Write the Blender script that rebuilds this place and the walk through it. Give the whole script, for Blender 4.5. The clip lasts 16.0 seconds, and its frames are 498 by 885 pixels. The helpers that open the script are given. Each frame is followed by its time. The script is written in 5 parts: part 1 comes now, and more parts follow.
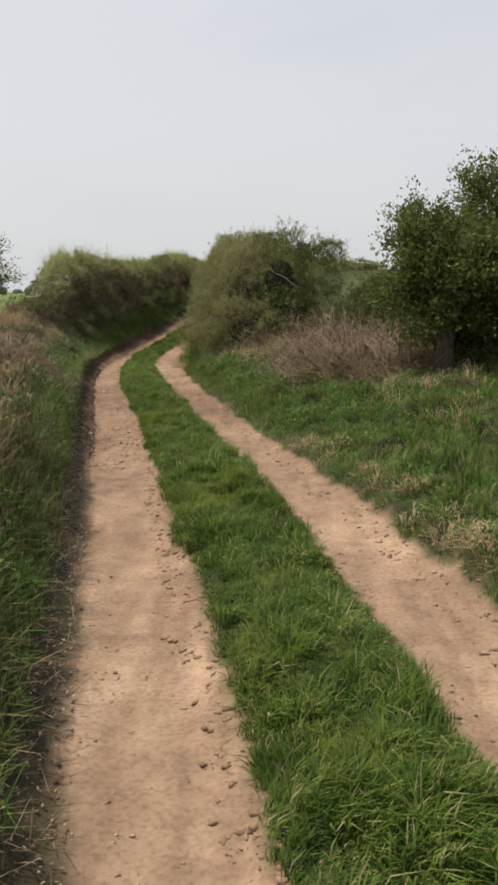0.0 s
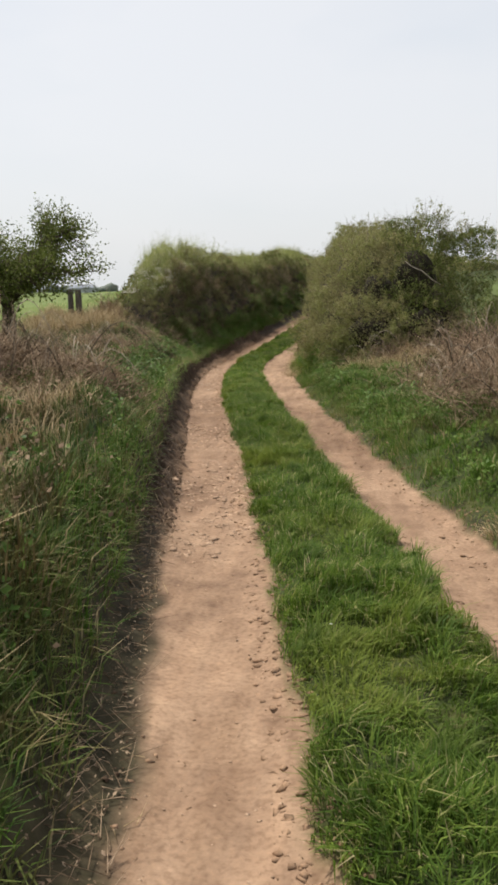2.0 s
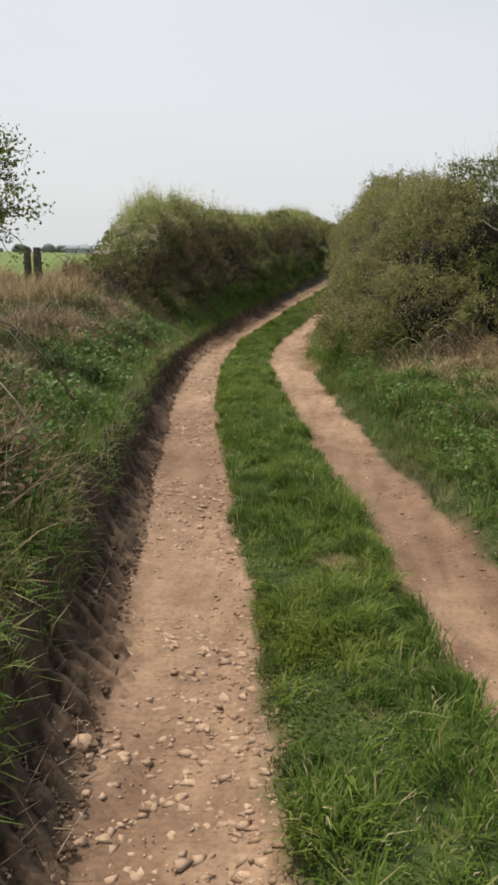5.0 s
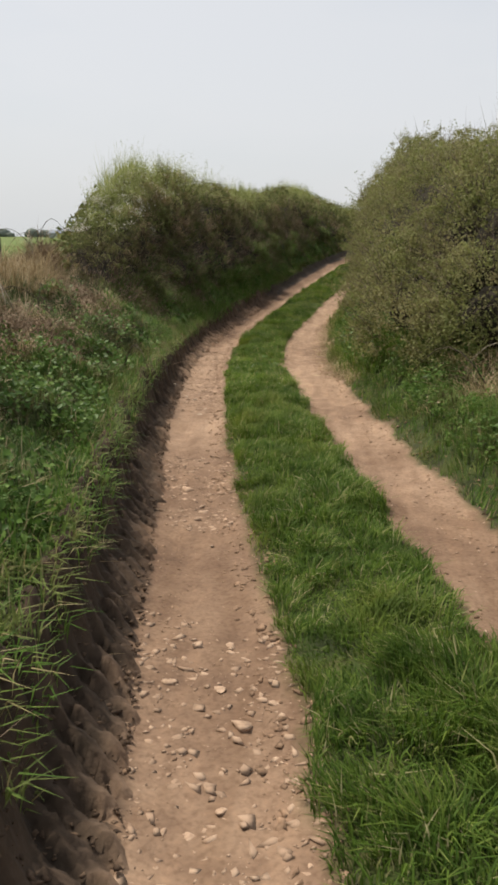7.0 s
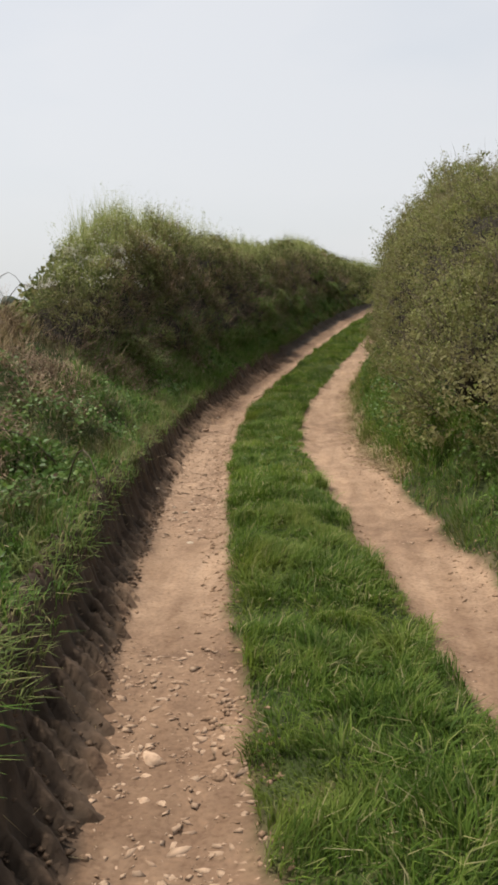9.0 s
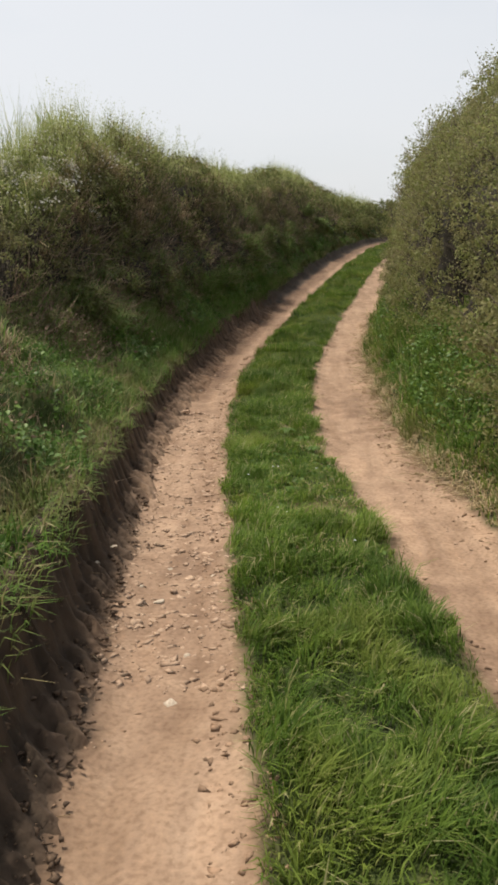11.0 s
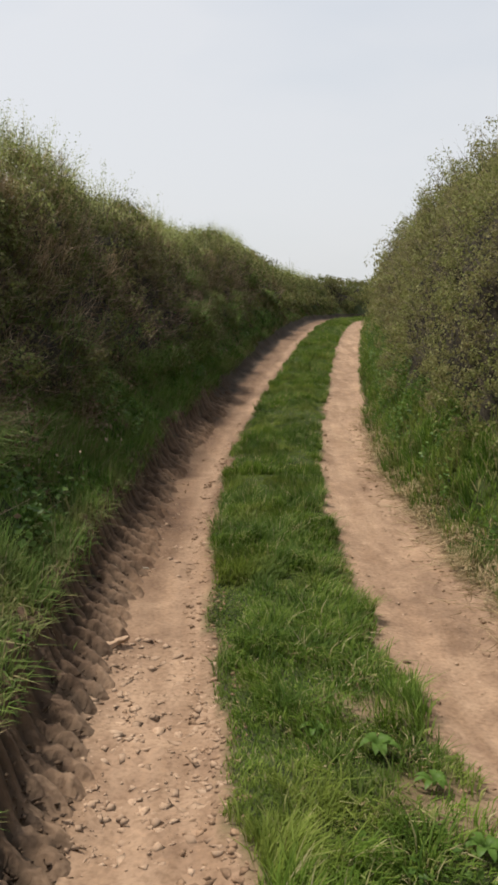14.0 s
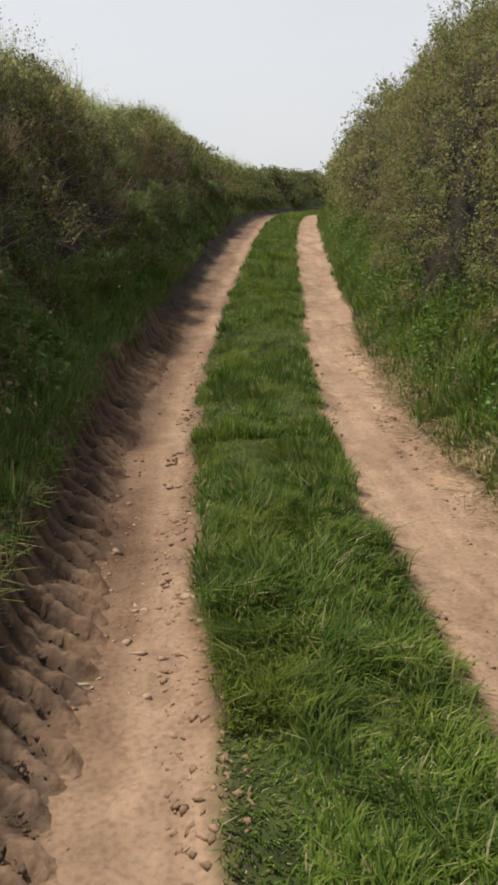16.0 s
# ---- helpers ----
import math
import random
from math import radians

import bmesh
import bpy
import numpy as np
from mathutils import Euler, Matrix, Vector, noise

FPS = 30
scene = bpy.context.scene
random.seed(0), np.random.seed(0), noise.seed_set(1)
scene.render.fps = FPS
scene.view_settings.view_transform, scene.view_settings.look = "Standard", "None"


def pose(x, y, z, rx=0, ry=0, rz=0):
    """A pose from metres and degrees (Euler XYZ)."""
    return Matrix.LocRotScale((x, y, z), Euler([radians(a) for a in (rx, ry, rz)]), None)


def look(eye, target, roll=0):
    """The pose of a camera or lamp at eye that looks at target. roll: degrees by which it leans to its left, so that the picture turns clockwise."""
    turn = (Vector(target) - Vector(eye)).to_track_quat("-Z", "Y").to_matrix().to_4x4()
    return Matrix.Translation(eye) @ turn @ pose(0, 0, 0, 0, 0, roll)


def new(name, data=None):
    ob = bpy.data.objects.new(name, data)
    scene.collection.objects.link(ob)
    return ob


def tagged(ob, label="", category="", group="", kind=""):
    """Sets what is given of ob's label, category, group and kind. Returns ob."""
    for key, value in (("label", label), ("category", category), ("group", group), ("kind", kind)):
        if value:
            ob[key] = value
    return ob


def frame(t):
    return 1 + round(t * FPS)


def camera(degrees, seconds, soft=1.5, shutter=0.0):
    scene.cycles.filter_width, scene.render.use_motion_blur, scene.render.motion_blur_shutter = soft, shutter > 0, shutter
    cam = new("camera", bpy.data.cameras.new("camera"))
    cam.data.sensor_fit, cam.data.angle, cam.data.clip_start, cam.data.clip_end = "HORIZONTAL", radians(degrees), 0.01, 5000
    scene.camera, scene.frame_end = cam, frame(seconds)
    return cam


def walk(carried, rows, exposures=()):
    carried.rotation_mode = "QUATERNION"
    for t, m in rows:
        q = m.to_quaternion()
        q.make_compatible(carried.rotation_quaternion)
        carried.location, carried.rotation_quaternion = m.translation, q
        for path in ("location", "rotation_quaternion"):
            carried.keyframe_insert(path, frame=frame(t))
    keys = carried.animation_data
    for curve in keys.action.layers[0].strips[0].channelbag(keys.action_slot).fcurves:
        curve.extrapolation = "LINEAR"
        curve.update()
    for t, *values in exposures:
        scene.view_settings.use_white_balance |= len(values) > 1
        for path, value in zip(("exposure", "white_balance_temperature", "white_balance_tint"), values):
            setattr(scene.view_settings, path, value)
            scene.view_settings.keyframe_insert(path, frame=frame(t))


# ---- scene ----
cam = camera(33.5, 16.0, soft=3.2)
METRES, EYE, TILT, LEAN, TURN = 24.0, 1.5, -10.8, 1.8, 0.0
ROWS = [
    (0.0, 0.0, 0.0, 0.0, -0.0, 0.0, 0.0),
    (0.5, -0.0014, 0.0328, 0.0053, -1.0, -0.48, -0.8),
    (1.0, -0.0086, 0.0651, 0.0104, 2.03, -0.98, -2.31),
    (1.5, -0.0095, 0.0957, 0.0145, 4.18, -1.09, -0.86),
    (2.0, -0.0181, 0.1273, 0.02, 7.01, -0.11, -2.04),
    (2.5, -0.0212, 0.1612, 0.0263, 6.21, 0.62, -0.81),
    (3.0, -0.0298, 0.1915, 0.0308, 5.66, -0.78, -2.21),
    (3.5, -0.0337, 0.2196, 0.0364, 3.88, -0.49, -1.07),
    (4.0, -0.0385, 0.2523, 0.0416, 3.96, -0.77, -2.11),
    (4.5, -0.0444, 0.2847, 0.0476, 5.74, -1.83, -2.88),
    (5.0, -0.0485, 0.317, 0.0535, 6.66, -2.36, -3.73),
    (7.5, -0.0823, 0.4744, 0.0764, 4.85, -3.33, -3.24),
    (8.0, -0.0825, 0.504, 0.0813, 0.65, 0.42, -2.05),
    (8.5, -0.0902, 0.5338, 0.0838, 3.98, 1.33, -3.66),
    (9.0, -0.0938, 0.5633, 0.089, 6.2, 0.69, -2.02),
    (11.5, -0.1271, 0.7144, 0.1152, 2.6, -3.93, -2.49),
    (12.0, -0.1341, 0.746, 0.1212, 0.81, -4.11, -2.36),
    (12.5, -0.1332, 0.7754, 0.1266, 1.44, -1.67, -0.84),
    (13.0, -0.1394, 0.8032, 0.1295, 4.27, 1.41, -2.21),
    (13.5, -0.1417, 0.8318, 0.1325, 2.66, 2.72, -1.57),
    (14.0, -0.1499, 0.8628, 0.137, -1.39, 2.07, -2.45),
    (14.5, -0.1537, 0.8906, 0.1403, -3.57, -1.83, -0.97),
    (15.0, -0.1584, 0.9197, 0.1444, -3.56, -3.61, -0.86),
    (15.5, -0.1612, 0.9426, 0.1497, -5.23, -3.18, -1.06),
    (16.0, -0.1584, 0.969, 0.1534, -5.48, -4.54, 0.13),
]
EXPOSURES = [(0.0, 0.0), (1.0, 0.05), (2.0, 0.22), (2.5, 0.15), (3.5, 0.17), (5.0, 0.12), (7.5, 0.06), (8.5, 0.05), (9.0, 0.12), (11.5, 0.22), (12.0, 0.35), (12.5, 0.28), (13.0, 0.08), (13.5, 0.06), (14.0, 0.09), (14.5, 0.2), (15.0, 0.4), (15.5, 0.33), (16.0, 0.11)]
walk(cam, [(t, pose(0, 0, EYE, TILT, LEAN, TURN) @ pose(METRES * x, METRES * y, METRES * z, 90 + pitch, roll, yaw)) for t, x, y, z, yaw, pitch, roll in ROWS], EXPOSURES)

# ---- sky and sun: high thin cloud, sun to the left of the lane ----
SUN_ELEVATION, SUN_FROM = 60.0, Vector((-1.0, 0.75, 0.0)).normalized()
world = bpy.data.worlds.new("sky")
scene.world = world
world.use_nodes = True
wn, wl = world.node_tree.nodes, world.node_tree.links
wn.clear()
w_out, w_bg = wn.new("ShaderNodeOutputWorld"), wn.new("ShaderNodeBackground")
w_sky = wn.new("ShaderNodeTexSky")
w_sky.sky_type, w_sky.sun_disc = "NISHITA", False
w_sky.sun_elevation = radians(SUN_ELEVATION)
w_sky.sun_rotation = math.atan2(SUN_FROM.x, SUN_FROM.y)
w_sky.dust_density, w_sky.air_density = 4.0, 1.0
w_co, w_map, w_noise = wn.new("ShaderNodeTexCoord"), wn.new("ShaderNodeMapping"), wn.new("ShaderNodeTexNoise")
w_map.inputs["Scale"].default_value = (1.0, 1.0, 3.0)
w_noise.inputs["Scale"].default_value, w_noise.inputs["Detail"].default_value = 1.6, 4.0
w_sep, w_ramp, w_cloud = wn.new("ShaderNodeSeparateXYZ"), wn.new("ShaderNodeValToRGB"), wn.new("ShaderNodeMix")
w_ramp.color_ramp.elements[0].position, w_ramp.color_ramp.elements[0].color = 0.0, (7.6, 7.9, 8.0, 1)
w_ramp.color_ramp.elements[1].position, w_ramp.color_ramp.elements[1].color = 0.55, (6.0, 6.6, 7.6, 1)
w_cloud.data_type = "RGBA"
w_cloud.inputs["B"].default_value = (8.0, 8.1, 8.3, 1)
w_mix = wn.new("ShaderNodeMix")
w_mix.data_type = "RGBA"
w_mix.inputs["Factor"].default_value = 0.8
w_bg.inputs["Strength"].default_value = 0.1
wl.new(w_co.outputs["Generated"], w_map.inputs["Vector"])
wl.new(w_map.outputs["Vector"], w_noise.inputs["Vector"])
wl.new(w_co.outputs["Generated"], w_sep.inputs["Vector"])
wl.new(w_sep.outputs["Z"], w_ramp.inputs["Fac"])
w_veil = wn.new("ShaderNodeMapRange")
w_veil.inputs["From Min"].default_value, w_veil.inputs["From Max"].default_value = 0.36, 0.62
wl.new(w_noise.outputs["Fac"], w_veil.inputs["Value"])
wl.new(w_veil.outputs["Result"], w_cloud.inputs["Factor"])
wl.new(w_ramp.outputs["Color"], w_cloud.inputs["A"])
wl.new(w_sky.outputs["Color"], w_mix.inputs["A"])
wl.new(w_cloud.outputs["Result"], w_mix.inputs["B"])
wl.new(w_mix.outputs["Result"], w_bg.inputs["Color"])
wl.new(w_bg.outputs["Background"], w_out.inputs["Surface"])
sun = new("sun", bpy.data.lights.new("sun", "SUN"))
sun.data.energy, sun.data.angle, sun.data.color = 4.7, radians(2.5), (1.0, 0.93, 0.82)
sun.matrix_world = look(tuple(SUN_FROM * 40 + Vector((0, 20, 40 * math.tan(radians(SUN_ELEVATION))))), (0, 20, 0))

# ---- small numeric tools ----
rng = np.random.default_rng(7)


def lattice(i, j, k, seed):
    h = (i * 374761393 + j * 668265263 + k * 1274126177 + seed * 974711) & 0xFFFFFFFF
    h = ((h ^ (h >> 13)) * 1274126177) & 0xFFFFFFFF
    return ((h ^ (h >> 16)) & 0xFFFF) / 65535.0


def vnoise(x, y, z, seed=0):
    """Smooth value noise, -1 to 1, over arrays."""
    x, y, z = np.broadcast_arrays(np.asarray(x, float), y, z)
    i, j, k = (np.floor(v).astype(np.int64) for v in (x, y, z))
    fx, fy, fz = x - i, y - j, z - k
    fx, fy, fz = (f * f * (3 - 2 * f) for f in (fx, fy, fz))
    total = 0.0
    for a in (0, 1):
        for b in (0, 1):
            for c in (0, 1):
                wgt = (fx if a else 1 - fx) * (fy if b else 1 - fy) * (fz if c else 1 - fz)
                total = total + wgt * lattice(i + a, j + b, k + c, seed)
    return 2 * total - 1


def fbm(x, y, z=0.0, seed=0, octaves=3):
    return sum(vnoise(x * 2 ** o, y * 2 ** o, z * 2 ** o, seed + o) / 2 ** o for o in range(octaves)) / 1.75


def step(a, b, v):
    f = np.clip((v - a) / (b - a), 0, 1)
    return f * f * (3 - 2 * f)


# ---- the lane: edges of the two wheel tracks and the level along it ----
KNOT_Y = (-12, -6, 0, 6, 12, 18, 24, 27, 30, 36, 42, 48, 54, 60, 66, 80)
KNOTS = {
    "l0": (1.2, 0.52, -0.21, -1.26, -2.36, -3.50, -4.27, -4.27, -4.18, -3.39, -2.54, -1.61, -0.50, 1.5, 5.0, 18.0),
    "l1": (1.88, 1.18, 0.40, -0.64, -1.71, -2.91, -3.68, -3.78, -3.66, -2.88, -1.98, -1.05, 0.08, 2.1, 5.7, 18.8),
    "r0": (2.6, 1.9, 1.08, 0.26, -0.87, -1.95, -2.87, -2.92, -2.70, -1.91, -1.06, -0.10, 1.04, 3.2, 6.9, 20.2),
    "r1": (3.3, 2.6, 1.83, 0.87, -0.30, -1.32, -2.09, -2.16, -2.10, -1.32, -0.47, 0.49, 1.62, 3.8, 7.6, 21.0),
    "z": (-0.02, -0.05, -0.08, -0.16, -0.34, -0.51, -0.67, -0.63, -0.59, -0.14, 0.26, 0.55, 0.77, 0.88, 0.9, 0.9),
}
FINE = np.arange(-12, 80.1, 0.25)
KERNEL = np.exp(-0.5 * (np.arange(-10, 11) * 0.25 / 1.1) ** 2)
KERNEL /= KERNEL.sum()


def along(key):
    v = np.interp(FINE, KNOT_Y, KNOTS[key])
    pad = np.concatenate([v[0] + (v[1] - v[0]) * np.arange(-10, 0), v, v[-1] + (v[-1] - v[-2]) * np.arange(1, 11)])
    return np.convolve(pad, KERNEL, "valid")


LANE = {key: along(key) for key in KNOTS}


def lane(key, y):
    return np.interp(y, FINE, LANE[key])


def knots(y, ys, vs):
    return np.interp(y, ys, vs)


def height(x, y):
    """The level of the ground."""
    x, y = np.broadcast_arrays(np.asarray(x, float), np.asarray(y, float))
    l0, l1, r0, r1, z = (lane(k, y) for k in ("l0", "l1", "r0", "r1", "z"))
    dl, dr = l0 - x, x - r1
    in_l = step(-0.05, 0.2, x - l0) * step(-0.05, 0.2, l1 - x)
    in_r = step(-0.05, 0.2, x - r0) * step(-0.05, 0.2, r1 - x)
    median = step(0, 0.3, x - l1) * step(0, 0.3, r0 - x)
    h = z - 0.035 * (in_l + in_r) + 0.035 * median
    edge = knots(y, (0, 5, 8, 12, 20, 24, 40), (0.10, 0.13, 0.28, 0.42, 0.40, 0.24, 0.18))
    bank = knots(y, (0, 8, 14, 20, 24, 32, 60), (0.62, 0.55, 0.34, 0.50, 0.98, 1.2, 1.0))
    lip = knots(y, (0, 8, 13), (1, 1, 0))
    foot = dl + 0.06 * fbm(x * 3, y * 3, seed=3)
    back = knots(y, (9, 12, 18, 22, 25), (0.0, 0.0, -0.04, -0.08, -0.03))
    left = edge * (0.22 * step(-0.02, 0.2, foot) + 0.78 * step(0.17 + back, 0.31 + back, foot)) + bank * (
        (1 - lip) * step(0.1, knots(y, (0, 18, 26, 60), (2.4, 2.4, 1.9, 1.8)), dl) + lip * (0.08 * step(0.05, 0.25, dl) + 0.67 * step(0.22, 0.56, dl + 0.1 * fbm(x * 2, y * 2, seed=4)) + 0.25 * step(0.8, 2.6, dl)))
    edge_r = knots(y, (0, 5, 12, 60), (0.16, 0.12, 0.10, 0.10))
    bank_r = knots(y, (0, 8, 14, 18, 20.5, 24, 60), (0.35, 0.42, 0.26, 0.26, 0.5, 0.85, 0.9))
    width_r = knots(y, (0, 18, 22, 60), (2.6, 2.4, 1.5, 1.3))
    right = edge_r * step(0.0, 0.2, dr + 0.08 * fbm(x * 3, y * 3, seed=5)) + bank_r * step(0.2, width_r, dr)
    h = h + left + right
    wall = step(-0.02, 0.06, dl) * step(-0.02, 0.1, 0.36 - dl)
    h = h + wall * (0.025 * fbm(x * 5, y * 5, seed=15) + 0.03 * fbm(x * 12, y * 11, seed=17))
    h = h + (in_l + in_r) * (0.02 * fbm(x * 7, y * 5, seed=18) + 0.012 * fbm(x * 15, y * 12, seed=19))
    off = step(0.2, 1.0, dl) + step(0.2, 1.0, dr)
    mound = np.clip(0.15 + fbm(x * 1.9, y * 1.9, seed=25), 0, 1) + 0.6 * np.clip(fbm(x * 4.3, y * 4.3, seed=28), 0, 1)
    h = h + mound * (0.26 * step(0.3, 0.65, dl) + 0.20 * step(0.14, 0.45, dr))
    h = h + knots(y, (8, 12, 19, 22, 60), (0.0, 0.10, 0.12, 0.30, 0.30)) * step(0.12, 0.5, dr + 0.14 * fbm(x * 2, y * 2, seed=29))
    h = h + off * 0.07 * fbm(x * 0.9, y * 0.9, seed=9) + 0.012 * fbm(x * 4, y * 4, seed=11)
    far_l, far_r = step(4, 14, dl), step(3.5, 9, dr)
    h = h * (1 - far_l) + 0.5 * far_l
    hill = 0.55 + 0.062 * np.clip(dr - 4, 0, 85) + 0.3 * fbm(x * 0.03, y * 0.03, seed=13)
    return h * (1 - far_r) + hill * far_r


# ---- materials ----
def material(name, rough=0.9):
    m = bpy.data.materials.new(name)
    m.use_nodes = True
    m.node_tree.nodes["Principled BSDF"].inputs["Roughness"].default_value = rough
    m.node_tree.nodes["Principled BSDF"].inputs["Specular IOR Level"].default_value = 0.25
    return m, m.node_tree.nodes, m.node_tree.links, m.node_tree.nodes["Principled BSDF"]


def ramp(nodes, stops):
    r = nodes.new("ShaderNodeValToRGB")
    while len(r.color_ramp.elements) < len(stops):
        r.color_ramp.elements.new(0.5)
    for e, (p, c) in zip(r.color_ramp.elements, stops):
        e.position, e.color = p, (*c, 1)
    return r


def tex(nodes, links, scale, detail=4.0, stretch=(1, 1, 1)):
    co, mp, n = nodes.new("ShaderNodeTexCoord"), nodes.new("ShaderNodeMapping"), nodes.new("ShaderNodeTexNoise")
    mp.inputs["Scale"].default_value = stretch
    n.inputs["Scale"].default_value, n.inputs["Detail"].default_value = scale, detail
    links.new(co.outputs["Object"], mp.inputs["Vector"])
    links.new(mp.outputs["Vector"], n.inputs["Vector"])
    return n


def blend(nodes, links, fac, a, b, mode="MIX"):
    m = nodes.new("ShaderNodeMix")
    m.data_type, m.blend_type = "RGBA", mode
    for key, v in (("Factor", fac), ("A", a), ("B", b)):
        if isinstance(v, (int, float)):
            m.inputs[key].default_value = v
        elif isinstance(v, tuple):
            m.inputs[key].default_value = (*v, 1)
        else:
            links.new(v, m.inputs[key])
    return m.outputs["Result"]


def bump(nodes, links, bsdf, heights, strength, distance):
    b = nodes.new("ShaderNodeBump")
    b.inputs["Strength"].default_value, b.inputs["Distance"].default_value = strength, distance
    links.new(heights, b.inputs["Height"])
    links.new(b.outputs["Normal"], bsdf.inputs["Normal"])


def ground_material():
    m, n, l, bsdf = material("earth_and_turf", 0.95)
    big, mid, fine = tex(n, l, 0.9), tex(n, l, 6.0, 6.0), tex(n, l, 45.0, 5.0)
    dirt = ramp(n, [(0.34, (0.18, 0.114, 0.075)), (0.46, (0.285, 0.187, 0.123)), (0.58, (0.37, 0.252, 0.168)), (0.72, (0.45, 0.322, 0.223))])
    l.new(blend(n, l, 0.5, big.outputs["Color"], mid.outputs["Color"]), dirt.inputs["Fac"])
    grit = ramp(n, [(0.34, (0.68, 0.64, 0.61)), (0.5, (0.96, 0.96, 0.96)), (0.62, (1.06, 1.05, 1.04)), (0.75, (1.25, 1.22, 1.18))])
    l.new(fine.outputs["Fac"], grit.inputs["Fac"])
    dirt_c = blend(n, l, 0.7, dirt.outputs["Color"], grit.outputs["Color"], "MULTIPLY")
    streak, streaks = tex(n, l, 2.2, 5.0, (3.2, 0.45, 1.0)), ramp(n, [(0.36, (0.80, 0.77, 0.74)), (0.5, (0.98, 0.98, 0.98)), (0.66, (1.14, 1.13, 1.11))])
    l.new(streak.outputs["Fac"], streaks.inputs["Fac"])
    dirt_c = blend(n, l, 0.9, dirt_c, streaks.outputs["Color"], "MULTIPLY")
    # multiplies the track colour down where shade is painted on it
    shaded_earth = ramp(n, [(0.0, (1, 1, 1)), (1.0, (0.56, 0.52, 0.49))])
    # turf kept very dark: shade in the gaps between blades put into colour
    turf = ramp(n, [(0.35, (0.020, 0.027, 0.007)), (0.55, (0.040, 0.056, 0.012)), (0.75, (0.080, 0.075, 0.026))])
    l.new(mid.outputs["Fac"], turf.inputs["Fac"])
    # edge earth, darkened beyond its own brown to hold the bank's shadow
    shaded_soil = ramp(n, [(0.35, (0.024, 0.017, 0.011)), (0.7, (0.068, 0.046, 0.031))])
    l.new(mid.outputs["Fac"], shaded_soil.inputs["Fac"])
    at = {}
    for key in ("dirt", "shaded_soil", "field", "shaded_earth"):
        at[key] = n.new("ShaderNodeAttribute")
        at[key].attribute_name = key
    l.new(at["shaded_earth"].outputs["Fac"], shaded_earth.inputs["Fac"])
    dirt_c = blend(n, l, 1.0, dirt_c, shaded_earth.outputs["Color"], "MULTIPLY")
    field = ramp(n, [(0.35, (0.088, 0.122, 0.026)), (0.7, (0.125, 0.165, 0.042))])
    l.new(big.outputs["Fac"], field.inputs["Fac"])
    c = blend(n, l, at["field"].outputs["Fac"], turf.outputs["Color"], field.outputs["Color"])
    c = blend(n, l, at["shaded_soil"].outputs["Fac"], c, shaded_soil.outputs["Color"])
    c = blend(n, l, at["dirt"].outputs["Fac"], c, dirt_c)
    l.new(c, bsdf.inputs["Base Color"])
    vor = n.new("ShaderNodeTexVoronoi")
    vor.inputs["Scale"].default_value = 26.0
    co = n.new("ShaderNodeTexCoord")
    l.new(co.outputs["Object"], vor.inputs["Vector"])
    relief = blend(n, l, 0.14, blend(n, l, 0.5, mid.outputs["Color"], fine.outputs["Color"]), vor.outputs["Distance"])
    bump(n, l, bsdf, relief, 1.0, 0.017)
    return m


def leaf_material(name, stops, rough=0.75, through_light=0.35, patch=0.0, patch_colour=(0.2, 0.15, 0.08), patch_small=None):
    """Leaves: every leaf its own shade, light coming through them."""
    m, n, l, bsdf = material(name, rough)
    bsdf.inputs["Specular IOR Level"].default_value = 0.12
    geo = n.new("ShaderNodeNewGeometry")
    r = ramp(n, stops)
    l.new(geo.outputs["Random Per Island"], r.inputs["Fac"])
    c = r.outputs["Color"]
    for scale, lo, hi, tone in ((1.1, 0.5, 0.62, patch_colour), (3.7, 0.53, 0.6, patch_small or patch_colour)) if patch else ():
        t = tex(n, l, scale, 3.0)
        s = ramp(n, [(lo, (0, 0, 0)), (hi, (1, 1, 1))])
        l.new(t.outputs["Fac"], s.inputs["Fac"])
        mult = n.new("ShaderNodeMath")
        mult.operation = "MULTIPLY"
        mult.inputs[1].default_value = patch
        l.new(s.outputs["Color"], mult.inputs[0])
        c = blend(n, l, mult.outputs[0], c, tone)
    l.new(c, bsdf.inputs["Base Color"])
    tr, mx = n.new("ShaderNodeBsdfTranslucent"), n.new("ShaderNodeMixShader")
    l.new(c, tr.inputs["Color"])
    mx.inputs["Fac"].default_value = through_light
    l.new(bsdf.outputs["BSDF"], mx.inputs[1])
    l.new(tr.outputs["BSDF"], mx.inputs[2])
    l.new(mx.outputs["Shader"], n["Material Output"].inputs["Surface"])
    return m


